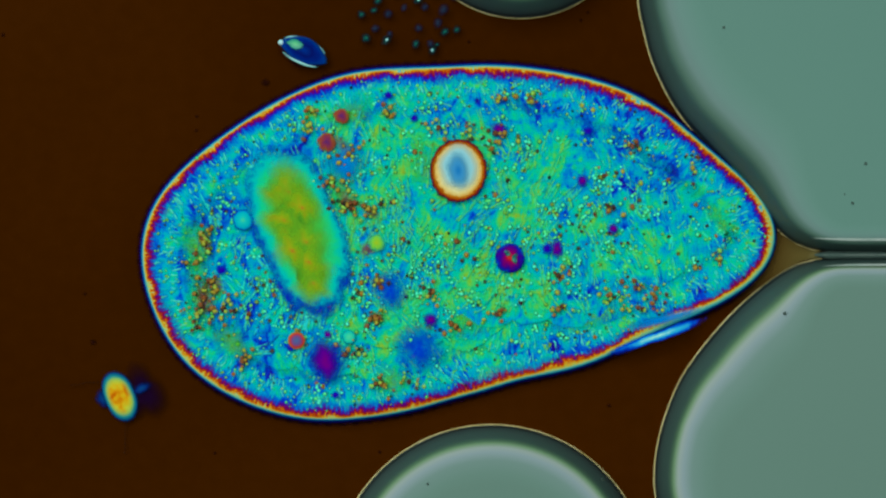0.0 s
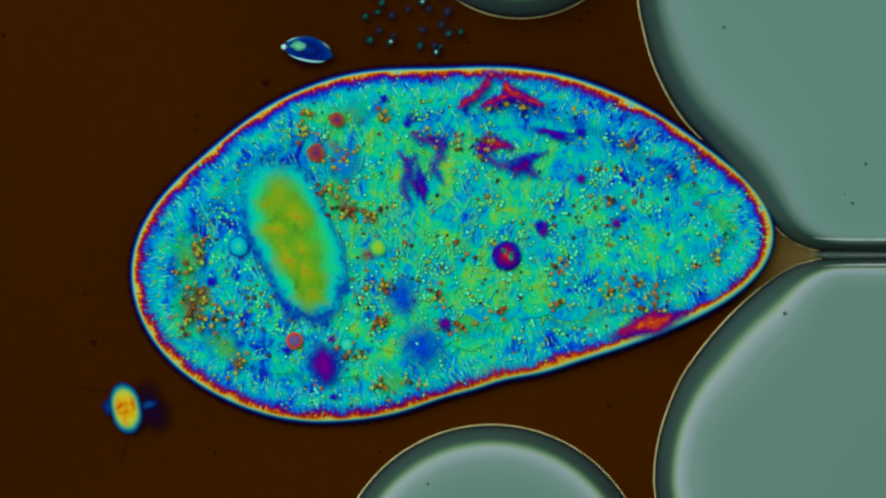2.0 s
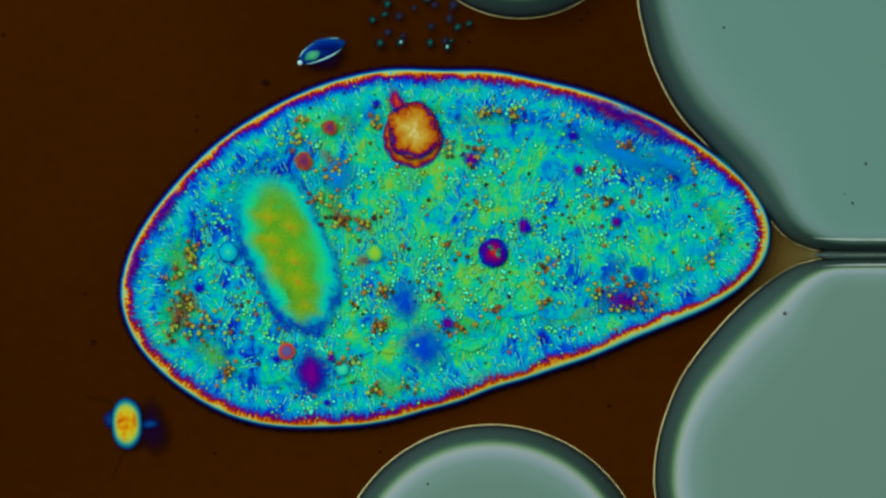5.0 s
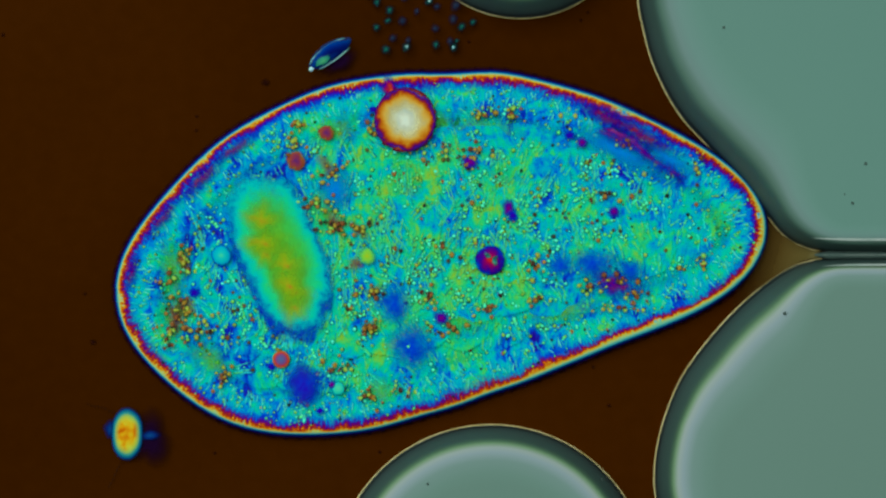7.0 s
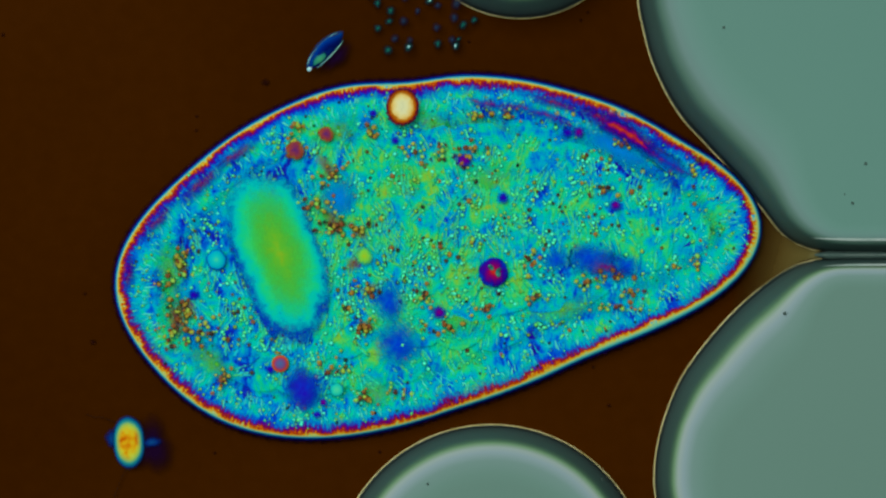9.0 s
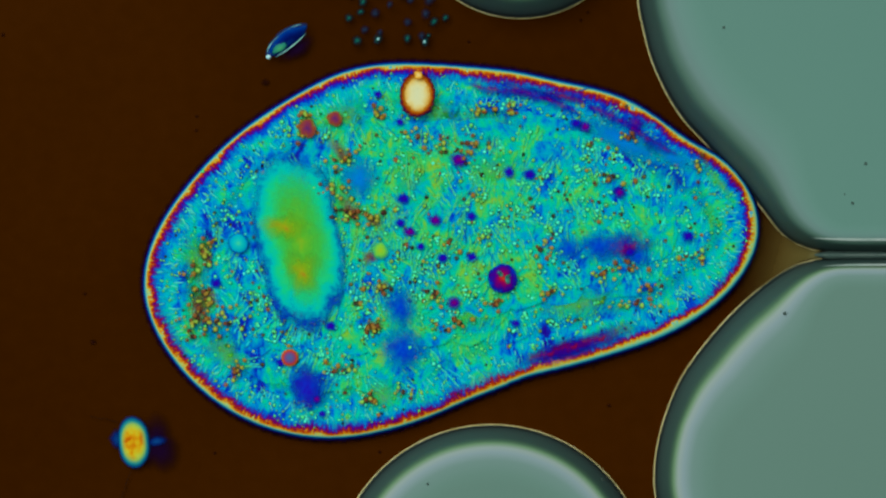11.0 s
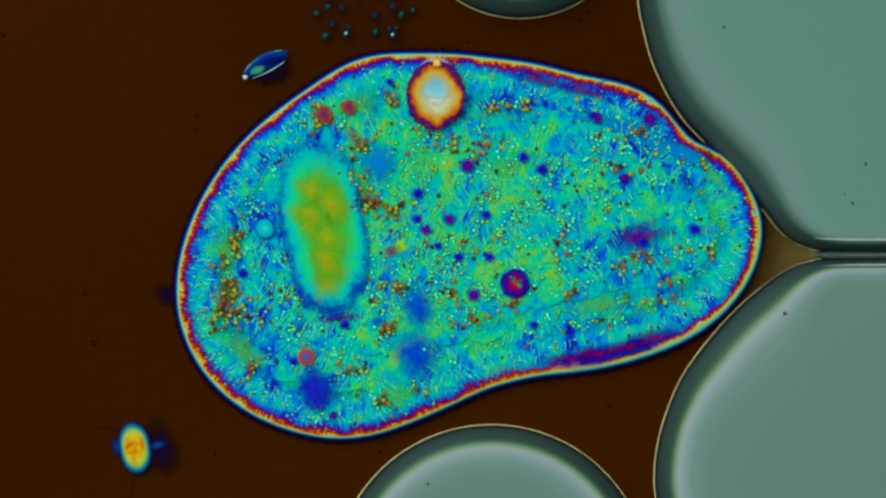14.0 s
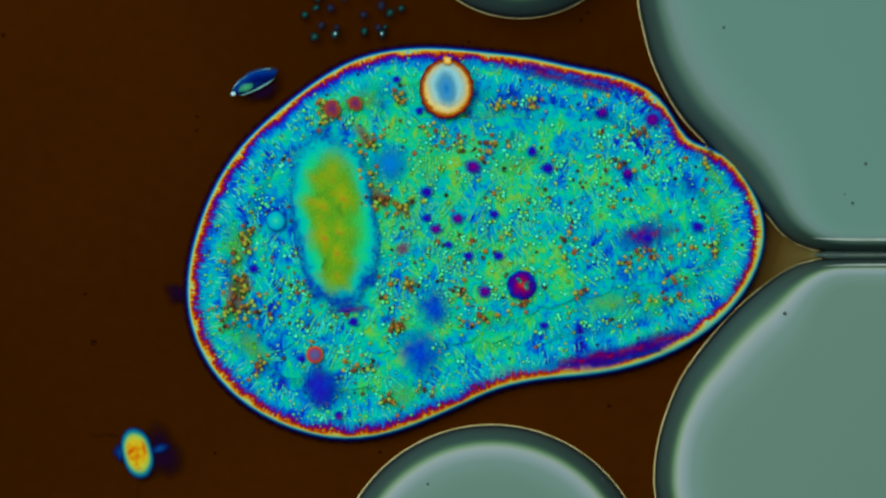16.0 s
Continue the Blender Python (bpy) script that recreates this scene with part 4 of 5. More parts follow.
        web = mesh_part("vacuole_fold", dome_mesh("vacuole_fold", rx, ry, 0.004, 10, 40, 0.7, 31 + k), SHRUNK, cell, "violet crumpled web of the emptied vacuole")
        MOVES.append((web, [(t, pose(*at(x, y + dy, z), 0, 0, a)) for t, dy, z in ((0, 30, 0.05), (t0 - 0.25, 8, 0.08), (t0, 0, 0.167 + 0.0006 * k), (t1, -4, 0.165 + 0.0006 * k), (t1 + 0.5, -6, 0.12), (t1 + 1.2, 10, 0.06), (8, 40, 0.05))]))
    for rx, ry, seed, dx, dy, spell in ((53, 55, 41, 0, 0, (5.6, 6.3, 7.0)), (39, 48, 42, 0, 2, (11.3, 11.5, 12.0)), (51.5, 60, 43, 0, 1, (12.5, 14.0, 14.5)), (39, 43, 44, 0, 0, (1.05, 1.2))):
        skin = mesh_part("vacuole_skin", dome_mesh("vacuole_skin", rx, ry, 0.006, 14, 52, 0.07, seed, 4, 0), VACUOLE_SKIN, cell, "gold and purple banded skin of the vacuole")
        for v in skin.data.vertices:
            if spell[0] > 11:
                v.co.x *= 1 - 0.08 * max(v.co.y / (ry * UNIT), 0) - 0.2 * max(-v.co.y / (ry * UNIT), 0) ** 2
        MOVES.append((skin, [(t, pose(*at(x + dx, y + dy + (0 if t in spell else 36), top + (0.0165 if t in spell else -0.13)))) for t, x, y, r, h in rows]))
    cloud = mesh_part("vacuole_fold", dome_mesh("vacuole_fold", 112, 54, 0.004, 10, 44, 0.5, 11), SHRUNK, cell, "violet crumpled cloud of the emptied vacuole")
    MOVES.append((cloud, [(t, pose(*at(812, 204 + dy, z), 0, 0, 4)) for t, dy, z in ((0, 60, 0.05), (0.9, 20, 0.06), (1.15, 0, 0.168), (1.5, 0, 0.167), (1.9, -4, 0.12), (2.5, -10, 0.10), (6, 60, 0.05))]))
    for points, width, mat, t0, t1 in (
            (((872, 128), (862, 156), (833, 177), (827, 197), (805, 218), (779, 248), (772, 276)), 8, COLLAPSE, 1.3, 1.65),
            (((836, 192), (802, 224), (756, 232), (726, 226)), 8, COLLAPSE, 1.2, 1.65),
            (((897, 160), (886, 190), (858, 204)), 7, COLLAPSE, 1.25, 1.65),
            (((735, 268), (726, 312), (752, 358)), 10, GROOVE, 1.25, 2.7),
            (((864, 130), (856, 156), (829, 177), (808, 194)), 7, COLLAPSE, 1.75, 2.5),
            (((842, 192), (884, 175), (912, 166), (938, 178), (970, 188)), 7, COLLAPSE, 1.75, 3.0),
            (((890, 140), (905, 165), (930, 178)), 9, COLLAPSE, 1.8, 3.1),
            (((752, 236), (784, 262), (768, 296), (792, 332)), 8, GROOVE, 1.7, 2.8),
            (((850, 272), (884, 292), (930, 300), (962, 322)), 8, GROOVE, 1.7, 2.7),
            (((700, 262), (722, 296), (714, 332), (736, 372)), 7, GROOVE, 1.7, 2.6),
            (((722, 232), (745, 246), (779, 250), (790, 232)), 9, GROOVE, 1.75, 2.6),
            (((848, 262), (868, 252), (917, 264)), 11, COLLAPSE, 1.3, 2.3),
            (((905, 290), (918, 300), (928, 285), (940, 312)), 12, GROOVE, 1.8, 3.4),
            (((938, 230), (960, 242), (990, 246), (1030, 254), (1062, 256)), 5, GROOVE, 2.9, 4.4)):
        fold = mesh_part("vacuole_fold", crease(points, width, points[0][0]), mat, cell, "red winding fold of the emptied vacuole" if mat is COLLAPSE else "indigo winding fold of the emptied vacuole")
        x, y = points[0]
        steps = ((0, 25, 0.05), (t0 - 0.3, 12, 0.08), (t0, 0, 0.176), (t1, 0, 0.174), (t1 + 0.35, 6, 0.12), (t1 + 1, 20, 0.06), (8, 40, 0.05))
        MOVES.append((fold, [(t, pose(*at(x, y + dy, z))) for t, dy, z in steps]))
    # folds that open under the upper flank once the cell bends
    for points, width, mat, steps in (
            (((1060, 222), (1100, 238), (1145, 264), (1185, 290), (1226, 312)), 9, GROOVE, ((0, 0, 30, 0.05), (4.5, 0, 24, 0.08), (6.0, -14, 12, 0.158), (7.0, -8, 6, 0.168), (8.0, 0, 2, 0.17), (9.3, 0, -1, 0.17), (11.3, -26, -38, 0.158), (12.5, -24, -36, 0.10), (16, -10, 0, 0.05))),
            (((818, 172), (870, 184), (919, 188), (976, 206), (1028, 230)), 7, GROOVE, ((0, 0, 60, 0.05), (7.2, 0, 30, 0.09), (8.3, 0, 8, 0.16), (9.2, 0, 0, 0.168), (11.5, 8, -27, 0.166), (13, 14, -20, 0.10), (16, 14, 20, 0.05))),
            (((1066, 216), (1098, 228), (1124, 245), (1154, 272)), 7, COLLAPSE, ((0, 0, 40, 0.05), (6.2, 0, 20, 0.09), (7.4, 0, 6, 0.165), (8.3, 0, 1, 0.176), (9.4, 0, -1, 0.176), (10.6, -14, -20, 0.12), (16, -10, 20, 0.05)))):
        fold = mesh_part("pellicle_fold", crease(points, width, points[0][1]), mat, cell, "red winding fold under the cell's flank" if mat is COLLAPSE else "indigo winding fold under the cell's flank")
        x, y = points[0]
        MOVES.append((fold, [(t, pose(*at(x + dx, y + dy, z))) for t, dx, dy, z in steps]))
    count = 18
    for i in range(count):
        a = 2 * math.pi * i / count
        verts, faces, thick = [], [], []
        prof = ((-5, 0.0, 0.0), (-3.2, 0.006, 0.2), (-1.2, 0.009, 0.42), (1.4, 0.007, 0.72), (4.2, 0.001, 1.0))
        for c in range(9):
            g = (c / 8 * 2 - 1) * 0.24
            for off, z, th in prof:
                r = 50 - off * (1 + 0.9 * noise.noise((math.cos(a + g) * 5, math.sin(a + g) * 5, 3.0)))
                verts.append(((r * math.cos(g) - 50) * UNIT, r * math.sin(g) * UNIT, z - 0.012 * abs(c / 8 * 2 - 1) ** 4))
                thick.append(th)
        for c in range(8):
            for k in range(4):
                v = c * 5 + k
                faces.append((v, v + 1, v + 6, v + 5))
        mesh = raw("vacuole_rim", verts, faces, {"thick": thick})
        if mesh.polygons[0].normal.z < 0:
            mesh.flip_normals()
        piece = mesh_part("vacuole_rim", mesh, VACUOLE_RIM, cell)
        MOVES.append((piece, [(t, Matrix.Translation(at(x + r * math.cos(a), y - h * math.sin(a), top + 0.004 + 0.0006 * (i % 2) + sunk(r))) @ pose(0, 0, 0, 0, 0, math.degrees(a)))
                              for t, x, y, r, h in rows]))


def crease(points, width, seed):
    """A winding fold through a few places of the plan, ragged along its sides; its origin is the first place."""
    p = [Vector(q) for q in points]
    p = [p[0] * 2 - p[1]] + p + [p[-1] * 2 - p[-2]]
    line = []
    for i in range(1, len(p) - 2):
        a, b, c, d = p[i - 1:i + 3]
        for k in range(9):
            u = k / 9
            line.append(0.5 * (2 * b + (c - a) * u + (2 * a - 5 * b + 4 * c - d) * u ** 2 + (3 * b - a - 3 * c + d) * u ** 3))
    verts, faces, thick = [], [], []
    n = len(line)
    for i, q in enumerate(line):
        tan = (line[min(i + 1, n - 1)] - line[max(i - 1, 0)]).normalized()
        side = Vector((-tan.y, tan.x))
        w = 1.35 * width * (0.25 + min(i, n - 1 - i, 6) / 6) * (1 + 0.6 * noise.noise((i * 0.35, seed, 0)))
        shift = 3 * noise.noise((i * 0.3, seed, 5.0))
        for k, (off, h) in enumerate(((-1, 0), (-0.5, 0.5), (0, 1), (0.5, 0.5), (1, 0))):
            ww = w * (1 + 0.5 * noise.noise((i * 0.6, k, seed)))
            v = q + side * (off * ww + shift) - Vector(points[0])
            verts.append((v.x * UNIT, -v.y * UNIT, h * 0.006))
            thick.append(0.72 * h * min(1, 0.35 + min(i, n - 1 - i) / 5))
    for i in range(n - 1):
        for k in range(4):
            v = i * 5 + k
            faces.append((v, v + 1, v + 6, v + 5))
    mesh = raw("vacuole_fold", verts, faces, {"thick": thick})
    if mesh.polygons[0].normal.z < 0:
        mesh.flip_normals()
    return mesh


def edge_fold(a, length, width, depths, shown, seed):
    """A purple fold under the edge, which comes up at some times and lies deeper at others."""
    fold = mesh_part("pellicle_fold", dome_mesh("pellicle_fold", length, width, 0.004, 9, 40, 0.5, seed), FOLD, cell, "purple fold under the cell's edge")
    rows = []
    for t, deep in zip(TIMES, depths):
        e, tan = edge(t, a), (edge(t, a - 0.05) - edge(t, a + 0.05)).normalized()
        inn = Vector((tan.y, -tan.x))
        if inn.dot(Vector(OUTLINE[t][0]) - e) < 0:
            inn = -inn
        q = e + inn * (deep if t in shown else deep + 40)
        rows.append((t, pose(*at(q.x, q.y, 0.146 if t in shown else 0.09), 0, 0, math.degrees(math.atan2(-tan.y, tan.x)))))
    for k in range(1, len(rows)):
        if rows[k][1].to_quaternion().rotation_difference(rows[k - 1][1].to_quaternion()).angle > 1.5:
            rows[k] = (rows[k][0], rows[k][1] @ pose(0, 0, 0, 0, 0, 180))
    MOVES.append((fold, rows))


def organelles():
    t = TRACKS
    dark = organelle("dark_vacuole", t["dark"], 26.5, 26.5, 0.03, DARK_VACUOLE, "round dark red food vacuole with crystals", 0.012, 0.03)
    for x, y, r, g in ((8, -2, 9, 0.4), (-4, 8, 8, 1.0), (10, 5, 5, 2.0)):
        bm = bmesh.new()
        bmesh.ops.create_icosphere(bm, subdivisions=1, radius=r * UNIT, matrix=pose(x * UNIT, y * UNIT, 0.03, 20, 30, math.degrees(g)) @ Matrix.Diagonal((0.55, 1, 0.5, 1)))
        part("crystal", bm, CRYSTAL, dark, "dark green crystal", False)
    organelle("ringed_vacuole", t["ringed"], 15.5, 15.5, 0.02, RED_RING, "small round vacuole, red ring and violet middle", 0.012, 0.02)
    organelle("violet_vacuole", t["violet"], 40, 48, 0.006, INDIGO, "indigo-blue food vacuole", 0.022, 0.35, 3, turns=[8, 5, 0, 0, 0, 0, 0, 0])
    organelle("violet_core", t["violet"], 27, 35, 0.005, VIOLET, "violet core of the food vacuole", [0.032, 0.032, 0.027, 0.023, 0.018, 0.014, 0.012, 0.012], 0.4, 4, turns=[8, 5, 0, 0, 0, 0, 0, 0])
    organelle("blue_vacuole", t["blue_a"], 34, 42, 0.008, BLUE, "soft blue vacuole", 0.008, 0.2, 7)
    organelle("blue_vacuole", t["blue_b"], 46, 50, 0.008, BLUE, "soft blue vacuole", 0.008, 0.2, 9)
    organelle("blue_vacuole", t["blue_c"], 38, 40, 0.008, PALE_BLUE, "soft blue vacuole", 0.008, 0.2, 11)
    organelle("pink_vacuole", t["pink"], 18, 18, 0.02, PINK, "rough pink-red food vacuole", 0.012, 0.08, 5)
    organelle("pink_vacuole", way_from((617, 190), 14), 15, 15, 0.018, PINK, "rough pink-red food vacuole", 0.012, 0.1, 8)
    organelle("pale_vacuole", t["pale"], 19, 19, 0.02, PALE, "pale cyan vacuole with a blue outline", 0.014, 0.03, 5)
    organelle("pale_vacuole", [(618, 597), (614, 610), (610, 628), (600, 685), (596, 690), (600, 690), (610, 690), (615, 690)], 14, 14, 0.014, PALE_TEAL, "pale teal vacuole", [0.01, 0.012, 0.012, 0.01, 0.004, -0.04, -0.04, -0.04], 0.06, 15)
    organelle("red_spot", [(580, 592), (586, 600), (586, 617), (588, 668), (572, 712), (560, 706), (590, 735), (600, 738)], 9, 9, 0.012, PURPLE_DOT, "small crimson spot", 0.012, 0.12, 16)
    organelle("indigo_spot", [(985, 440), (960, 405), (940, 412), (905, 372), (890, 366), (915, 440), (935, 470), (940, 478)], 14, 20, 0.010, PURPLE_DOT, "", [0.0, 0.008, 0.012, 0.0, -0.05, -0.05, -0.05, -0.05], 0.3, 17)
    organelle("indigo_spot", [(1030, 320), (1028, 316), (1020, 315), (1030, 262), (1024, 234), (1040, 222), (1057, 208), (1066, 198)], 12, 12, 0.010, PURPLE_DOT, "", 0.012, 0.2, 18)
    organelle("green_vacuole", way_from((667, 443), 4), 18, 17, 0.015, GREEN_VAC, "yellow-green vacuole", [0.01, 0.01, 0.01, 0.01, 0.006, 0.0, -0.02, -0.04], 0.08, 5)
    organelle("indigo_spot", t["spot_a"], 18, 16, 0.012, PURPLE_DOT, "", 0.010, 0.12, 2)
    organelle("indigo_spot", t["spot_b"], 15, 14, 0.012, PURPLE_DOT, "", 0.010, 0.12, 3)
    organelle("indigo_spot", t["spot_c"], 12, 11, 0.012, PURPLE_DOT, "", 0.010, 0.12, 4)
    organelle("indigo_spot", t["spot_d"], 12, 12, 0.012, BLUE_DOT, "", 0.010, 0.12, 5)
    groove = mesh_part("oral_groove", dome_mesh("oral_groove", 66, 27, 0.008, lumpy=0.5, seed=6), GROOVE, cell, "purple fold of the mouth groove")
    MOVES.append((groove, [(s_, pose(*at(*t["groove"][i], z), 0, 0, a)) for i, (s_, z, a) in enumerate(zip(TIMES, (0.07, 0.10, 0.148, 0.153, 0.157, 0.157, 0.157, 0.155), (20, 18, 5, -10, -15, 12, 14, 15)))]))
    for i, (x, y, r, late) in enumerate([(754, 407, 11, 1), (740, 342, 12, 1), (812, 455, 10, 1), (730, 200, 8, 0), (690, 145, 8, 0), (1140, 430, 10, 1), (1230, 405, 12, 1), (795, 388, 12, 1), (866, 455, 9, 1), (775, 435, 8, 1), (738, 388, 9, 1),
                                         (1050, 205, 10, 0), (430, 484, 10, 0), (960, 300, 12, 1), (1150, 210, 15, 1), (610, 575, 11, 1), (860, 380, 10, 1), (520, 640, 8, 0), (590, 735, 8, 0), (1105, 318, 10, 1), (945, 575, 9, 1)]):
        organelle("indigo_spot", way_from((x, y), 14), r * 1.25, r, 0.006, PURPLE_DOT if i % 7 == 0 else BLUE_DOT, "", [-0.06] * 4 + [-0.03] + [0.008] * 3 if late else 0.008, 0.22, i + 20)
    for i, (x, y, rx, ry, a) in enumerate([(1040, 455, 46, 26, 10), (1110, 470, 30, 18, -20), (985, 460, 30, 20, 30), (1180, 285, 55, 18, -28), (1090, 262, 92, 30, -26)]):
        organelle("blue_vacuole", way_from((x, y), 9), rx, ry, 0.006, BLUE if i < 3 else PALE_BLUE, "soft blue patch in the cell", [-0.07, -0.05, -0.03 if i < 3 else -0.008, 0.004 if i < 3 else -0.006, 0.004 if i < 3 else -0.006, 0.004 if i < 3 else -0.008, -0.02, -0.05], 0.45, i + 50, turns=[a] * 8)
    edge_fold(0.57, 90, 22, (16, 16, 16, 26, 30, 24, 22, 20), (4, 6.5, 9), 61)
    edge_fold(0.72, 66, 20, (20, 20, 20, 24, 26, 24, 22, 20), (4, 6.5, 9), 62)
    edge_fold(1.15, 66, 13, (20, 20, 20, 20, 20, 22, 22, 20), (11.5, 14, 16), 63)
    edge_fold(0.92, 62, 13, (20, 20, 20, 22, 24, 24, 24, 22), (9, 11.5, 14, 16), 64)
    edge_fold(-0.60, 80, 20, (18, 18, 18, 18, 20, 24, 25, 26), (11.5, 14, 16), 65)
    edge_fold(-0.86, 70, 14, (18, 18, 18, 18, 20, 22, 23, 24), (11.5, 14, 16), 66)
    edge_fold(-0.73, 84, 21, (18, 18, 18, 18, 20, 24, 25, 26), (11.5, 14, 16), 69)
    edge_fold(-0.48, 66, 17, (18, 18, 18, 18, 20, 22, 22, 22), (14, 16), 70)
    edge_fold(3.0, 50, 13, (16, 16, 16, 18, 20, 18, 18, 18), (4, 6.5, 9), 71)
    edge_fold(3.2, 46, 12, (16, 16, 16, 18, 18, 18, 18, 18), (4, 6.5, 9), 72)
    edge_fold(2.82, 62, 15, (18, 18, 18, 24, 27, 20, 20, 20), (6.5, 9), 67)
    edge_fold(2.66, 50, 14, (18, 18, 18, 24, 27, 20, 20, 20), (6.5, 9), 68)
    lip = mesh_part("pellicle_fold", dome_mesh("pellicle_fold", 88, 12, 0.008, 9, 40, 0.35, 8), LIP, cell, "pale folded lip of the cell's edge")
    MOVES.append((lip, [(t, pose(*at(x, y, z), 0, 0, 21)) for t, x, y, z in ((0, 1166, 594, 0.14), (0.7, 1162, 592, 0.136), (1.2, 1158, 586, 0.10), (2.2, 1150, 560, 0.06), (4, 1120, 535, 0.05), (16, 1120, 520, 0.05))]))
    inner = mesh_part("pellicle_fold", dome_mesh("pellicle_fold", 84, 10, 0.004, 9, 40, 0.4, 18), PALE_BLUE, cell, "blue furrow along the folded lip")
    MOVES.append((inner, [(t, pose(*at(x, y, z), 0, 0, 15)) for t, x, y, z in ((0, 1172, 566, 0.142), (0.7, 1168, 566, 0.142), (1.1, 1160, 562, 0.10), (2.2, 1150, 550, 0.06), (16, 1120, 520, 0.05))]))
    flap = mesh_part("pellicle_fold", dome_mesh("pellicle_fold", 84, 25, 0.010, 9, 40, 0.4, 12), COLLAPSE, cell, "orange folded flap at the cell's edge")
    MOVES.append((flap, [(t, pose(*at(x, y, z), 0, 0, 19)) for t, x, y, z in ((0, 1150, 565, 0.06), (0.75, 1142, 576, 0.10), (1.0, 1146, 580, 0.142), (2.0, 1150, 572, 0.142), (2.6, 1125, 560, 0.125), (3.2, 1110, 550, 0.08), (16, 1110, 530, 0.05))]))
    for name, rx, ry, seed, mat, label, a, rows in (
            ("pellicle_fold", 27, 16, 21, COLLAPSE, "red fold beside the mouth groove", 12, ((0, 1112, 540, 0.06), (2.2, 1110, 563, 0.10), (2.6, 1108, 562, 0.158), (3.5, 1103, 554, 0.158), (4.2, 1105, 549, 0.156), (5.0, 1102, 535, 0.13), (6, 1098, 520, 0.06))),
            ("vacuole_fold", 17, 11, 22, COLLAPSE, "red crumpled fold of the emptied vacuole", -20, ((0, 930, 300, 0.05), (2.0, 950, 270, 0.08), (2.4, 962, 257, 0.17), (3.0, 960, 249, 0.172), (3.5, 954, 240, 0.172), (4.0, 944, 234, 0.165), (5.0, 940, 234, 0.10), (6, 940, 240, 0.06))),
            ("vacuole_fold", 26, 15, 24, SHRUNK, "indigo fold of the emptied vacuole", -20, ((0, 950, 310, 0.05), (2.0, 940, 290, 0.10), (2.5, 950, 290, 0.162), (3.5, 990, 266, 0.162), (4.2, 1003, 258, 0.158), (5.5, 970, 260, 0.09), (6, 970, 260, 0.06)))):
        piece = mesh_part(name, dome_mesh(name, rx, ry, 0.006, 9, 36, 0.75, seed), mat, cell, label)
        MOVES.append((piece, [(t, pose(*at(x, y, z), 0, 0, a)) for t, x, y, z in rows]))
    tuft = mesh_part("cilia_tuft", dome_mesh("cilia_tuft", 34, 24, 0.01, 8, 28, 0.5, 3), SHADE_AND_TUFT, cell, "dark tuft of cilia at the blunt end")
    MOVES.append((tuft, [(t, pose(*at(x, y, 0.02))) for t, x, y in ((0, 330, 500), (9, 300, 520), (11.5, 305, 525), (12.5, 300, 522), (14, 300, 521), (16, 318, 519))]))
    for i, (x, y, s, rx, ry, a) in enumerate([(655, 355, 14, 30, 16, -48), (632, 250, 14, 34, 13, -50), (690, 372, 14, 30, 13, -35), (415, 435, 14, 12, 26, 10), (705, 505, 14, 17, 12, 30), (345, 535, 4, 20, 18, 0),
                                              (675, 570, 4, 16, 14, 0), (312, 565, 9, 20, 34, 8), (650, 440, 0, 18, 15, 30)]):
        organelle("rust_patch", way_from((x, y), s), rx, ry, 0.004, RUST, "rust-brown clouded patch", 0.006, 0.5, i + 80, turns=[a] * 8)
    for i, (x, y, rx, ry, a) in enumerate([(870, 225, 90, 40, 0), (790, 190, 40, 30, 0), (905, 300, 55, 45, 20), (630, 185, 55, 30, 30), (745, 300, 34, 60, 0), (640, 330, 30, 50, 10), (400, 450, 30, 70, 5), (430, 620, 60, 30, -30),
                                           (700, 700, 40, 40, 0), (860, 545, 60, 40, 10), (1060, 540, 80, 26, 12)]):
        organelle("olive_patch", way_from((x, y), 14), rx, ry, 0.004, OLIVE, "olive clouded patch", [-0.05, -0.05, -0.03, -0.015, -0.011, -0.011, -0.011, -0.011] if i < 3 else -0.011, 0.5, i + 110, turns=[a] * 8)
    strip = [(1330, 330), (1325, 330), (1310, 320), (1300, 330), (1290, 335), (1268, 318), (1264, 312), (1262, 308)]
    organelle("olive_patch", strip, 13, 58, 0.004, OLIVE, "yellow-green strip of rods inside the edge", [-0.06] * 5 + [0.0, 0.004, 0.004], 0.3, 140, turns=[38] * 8)
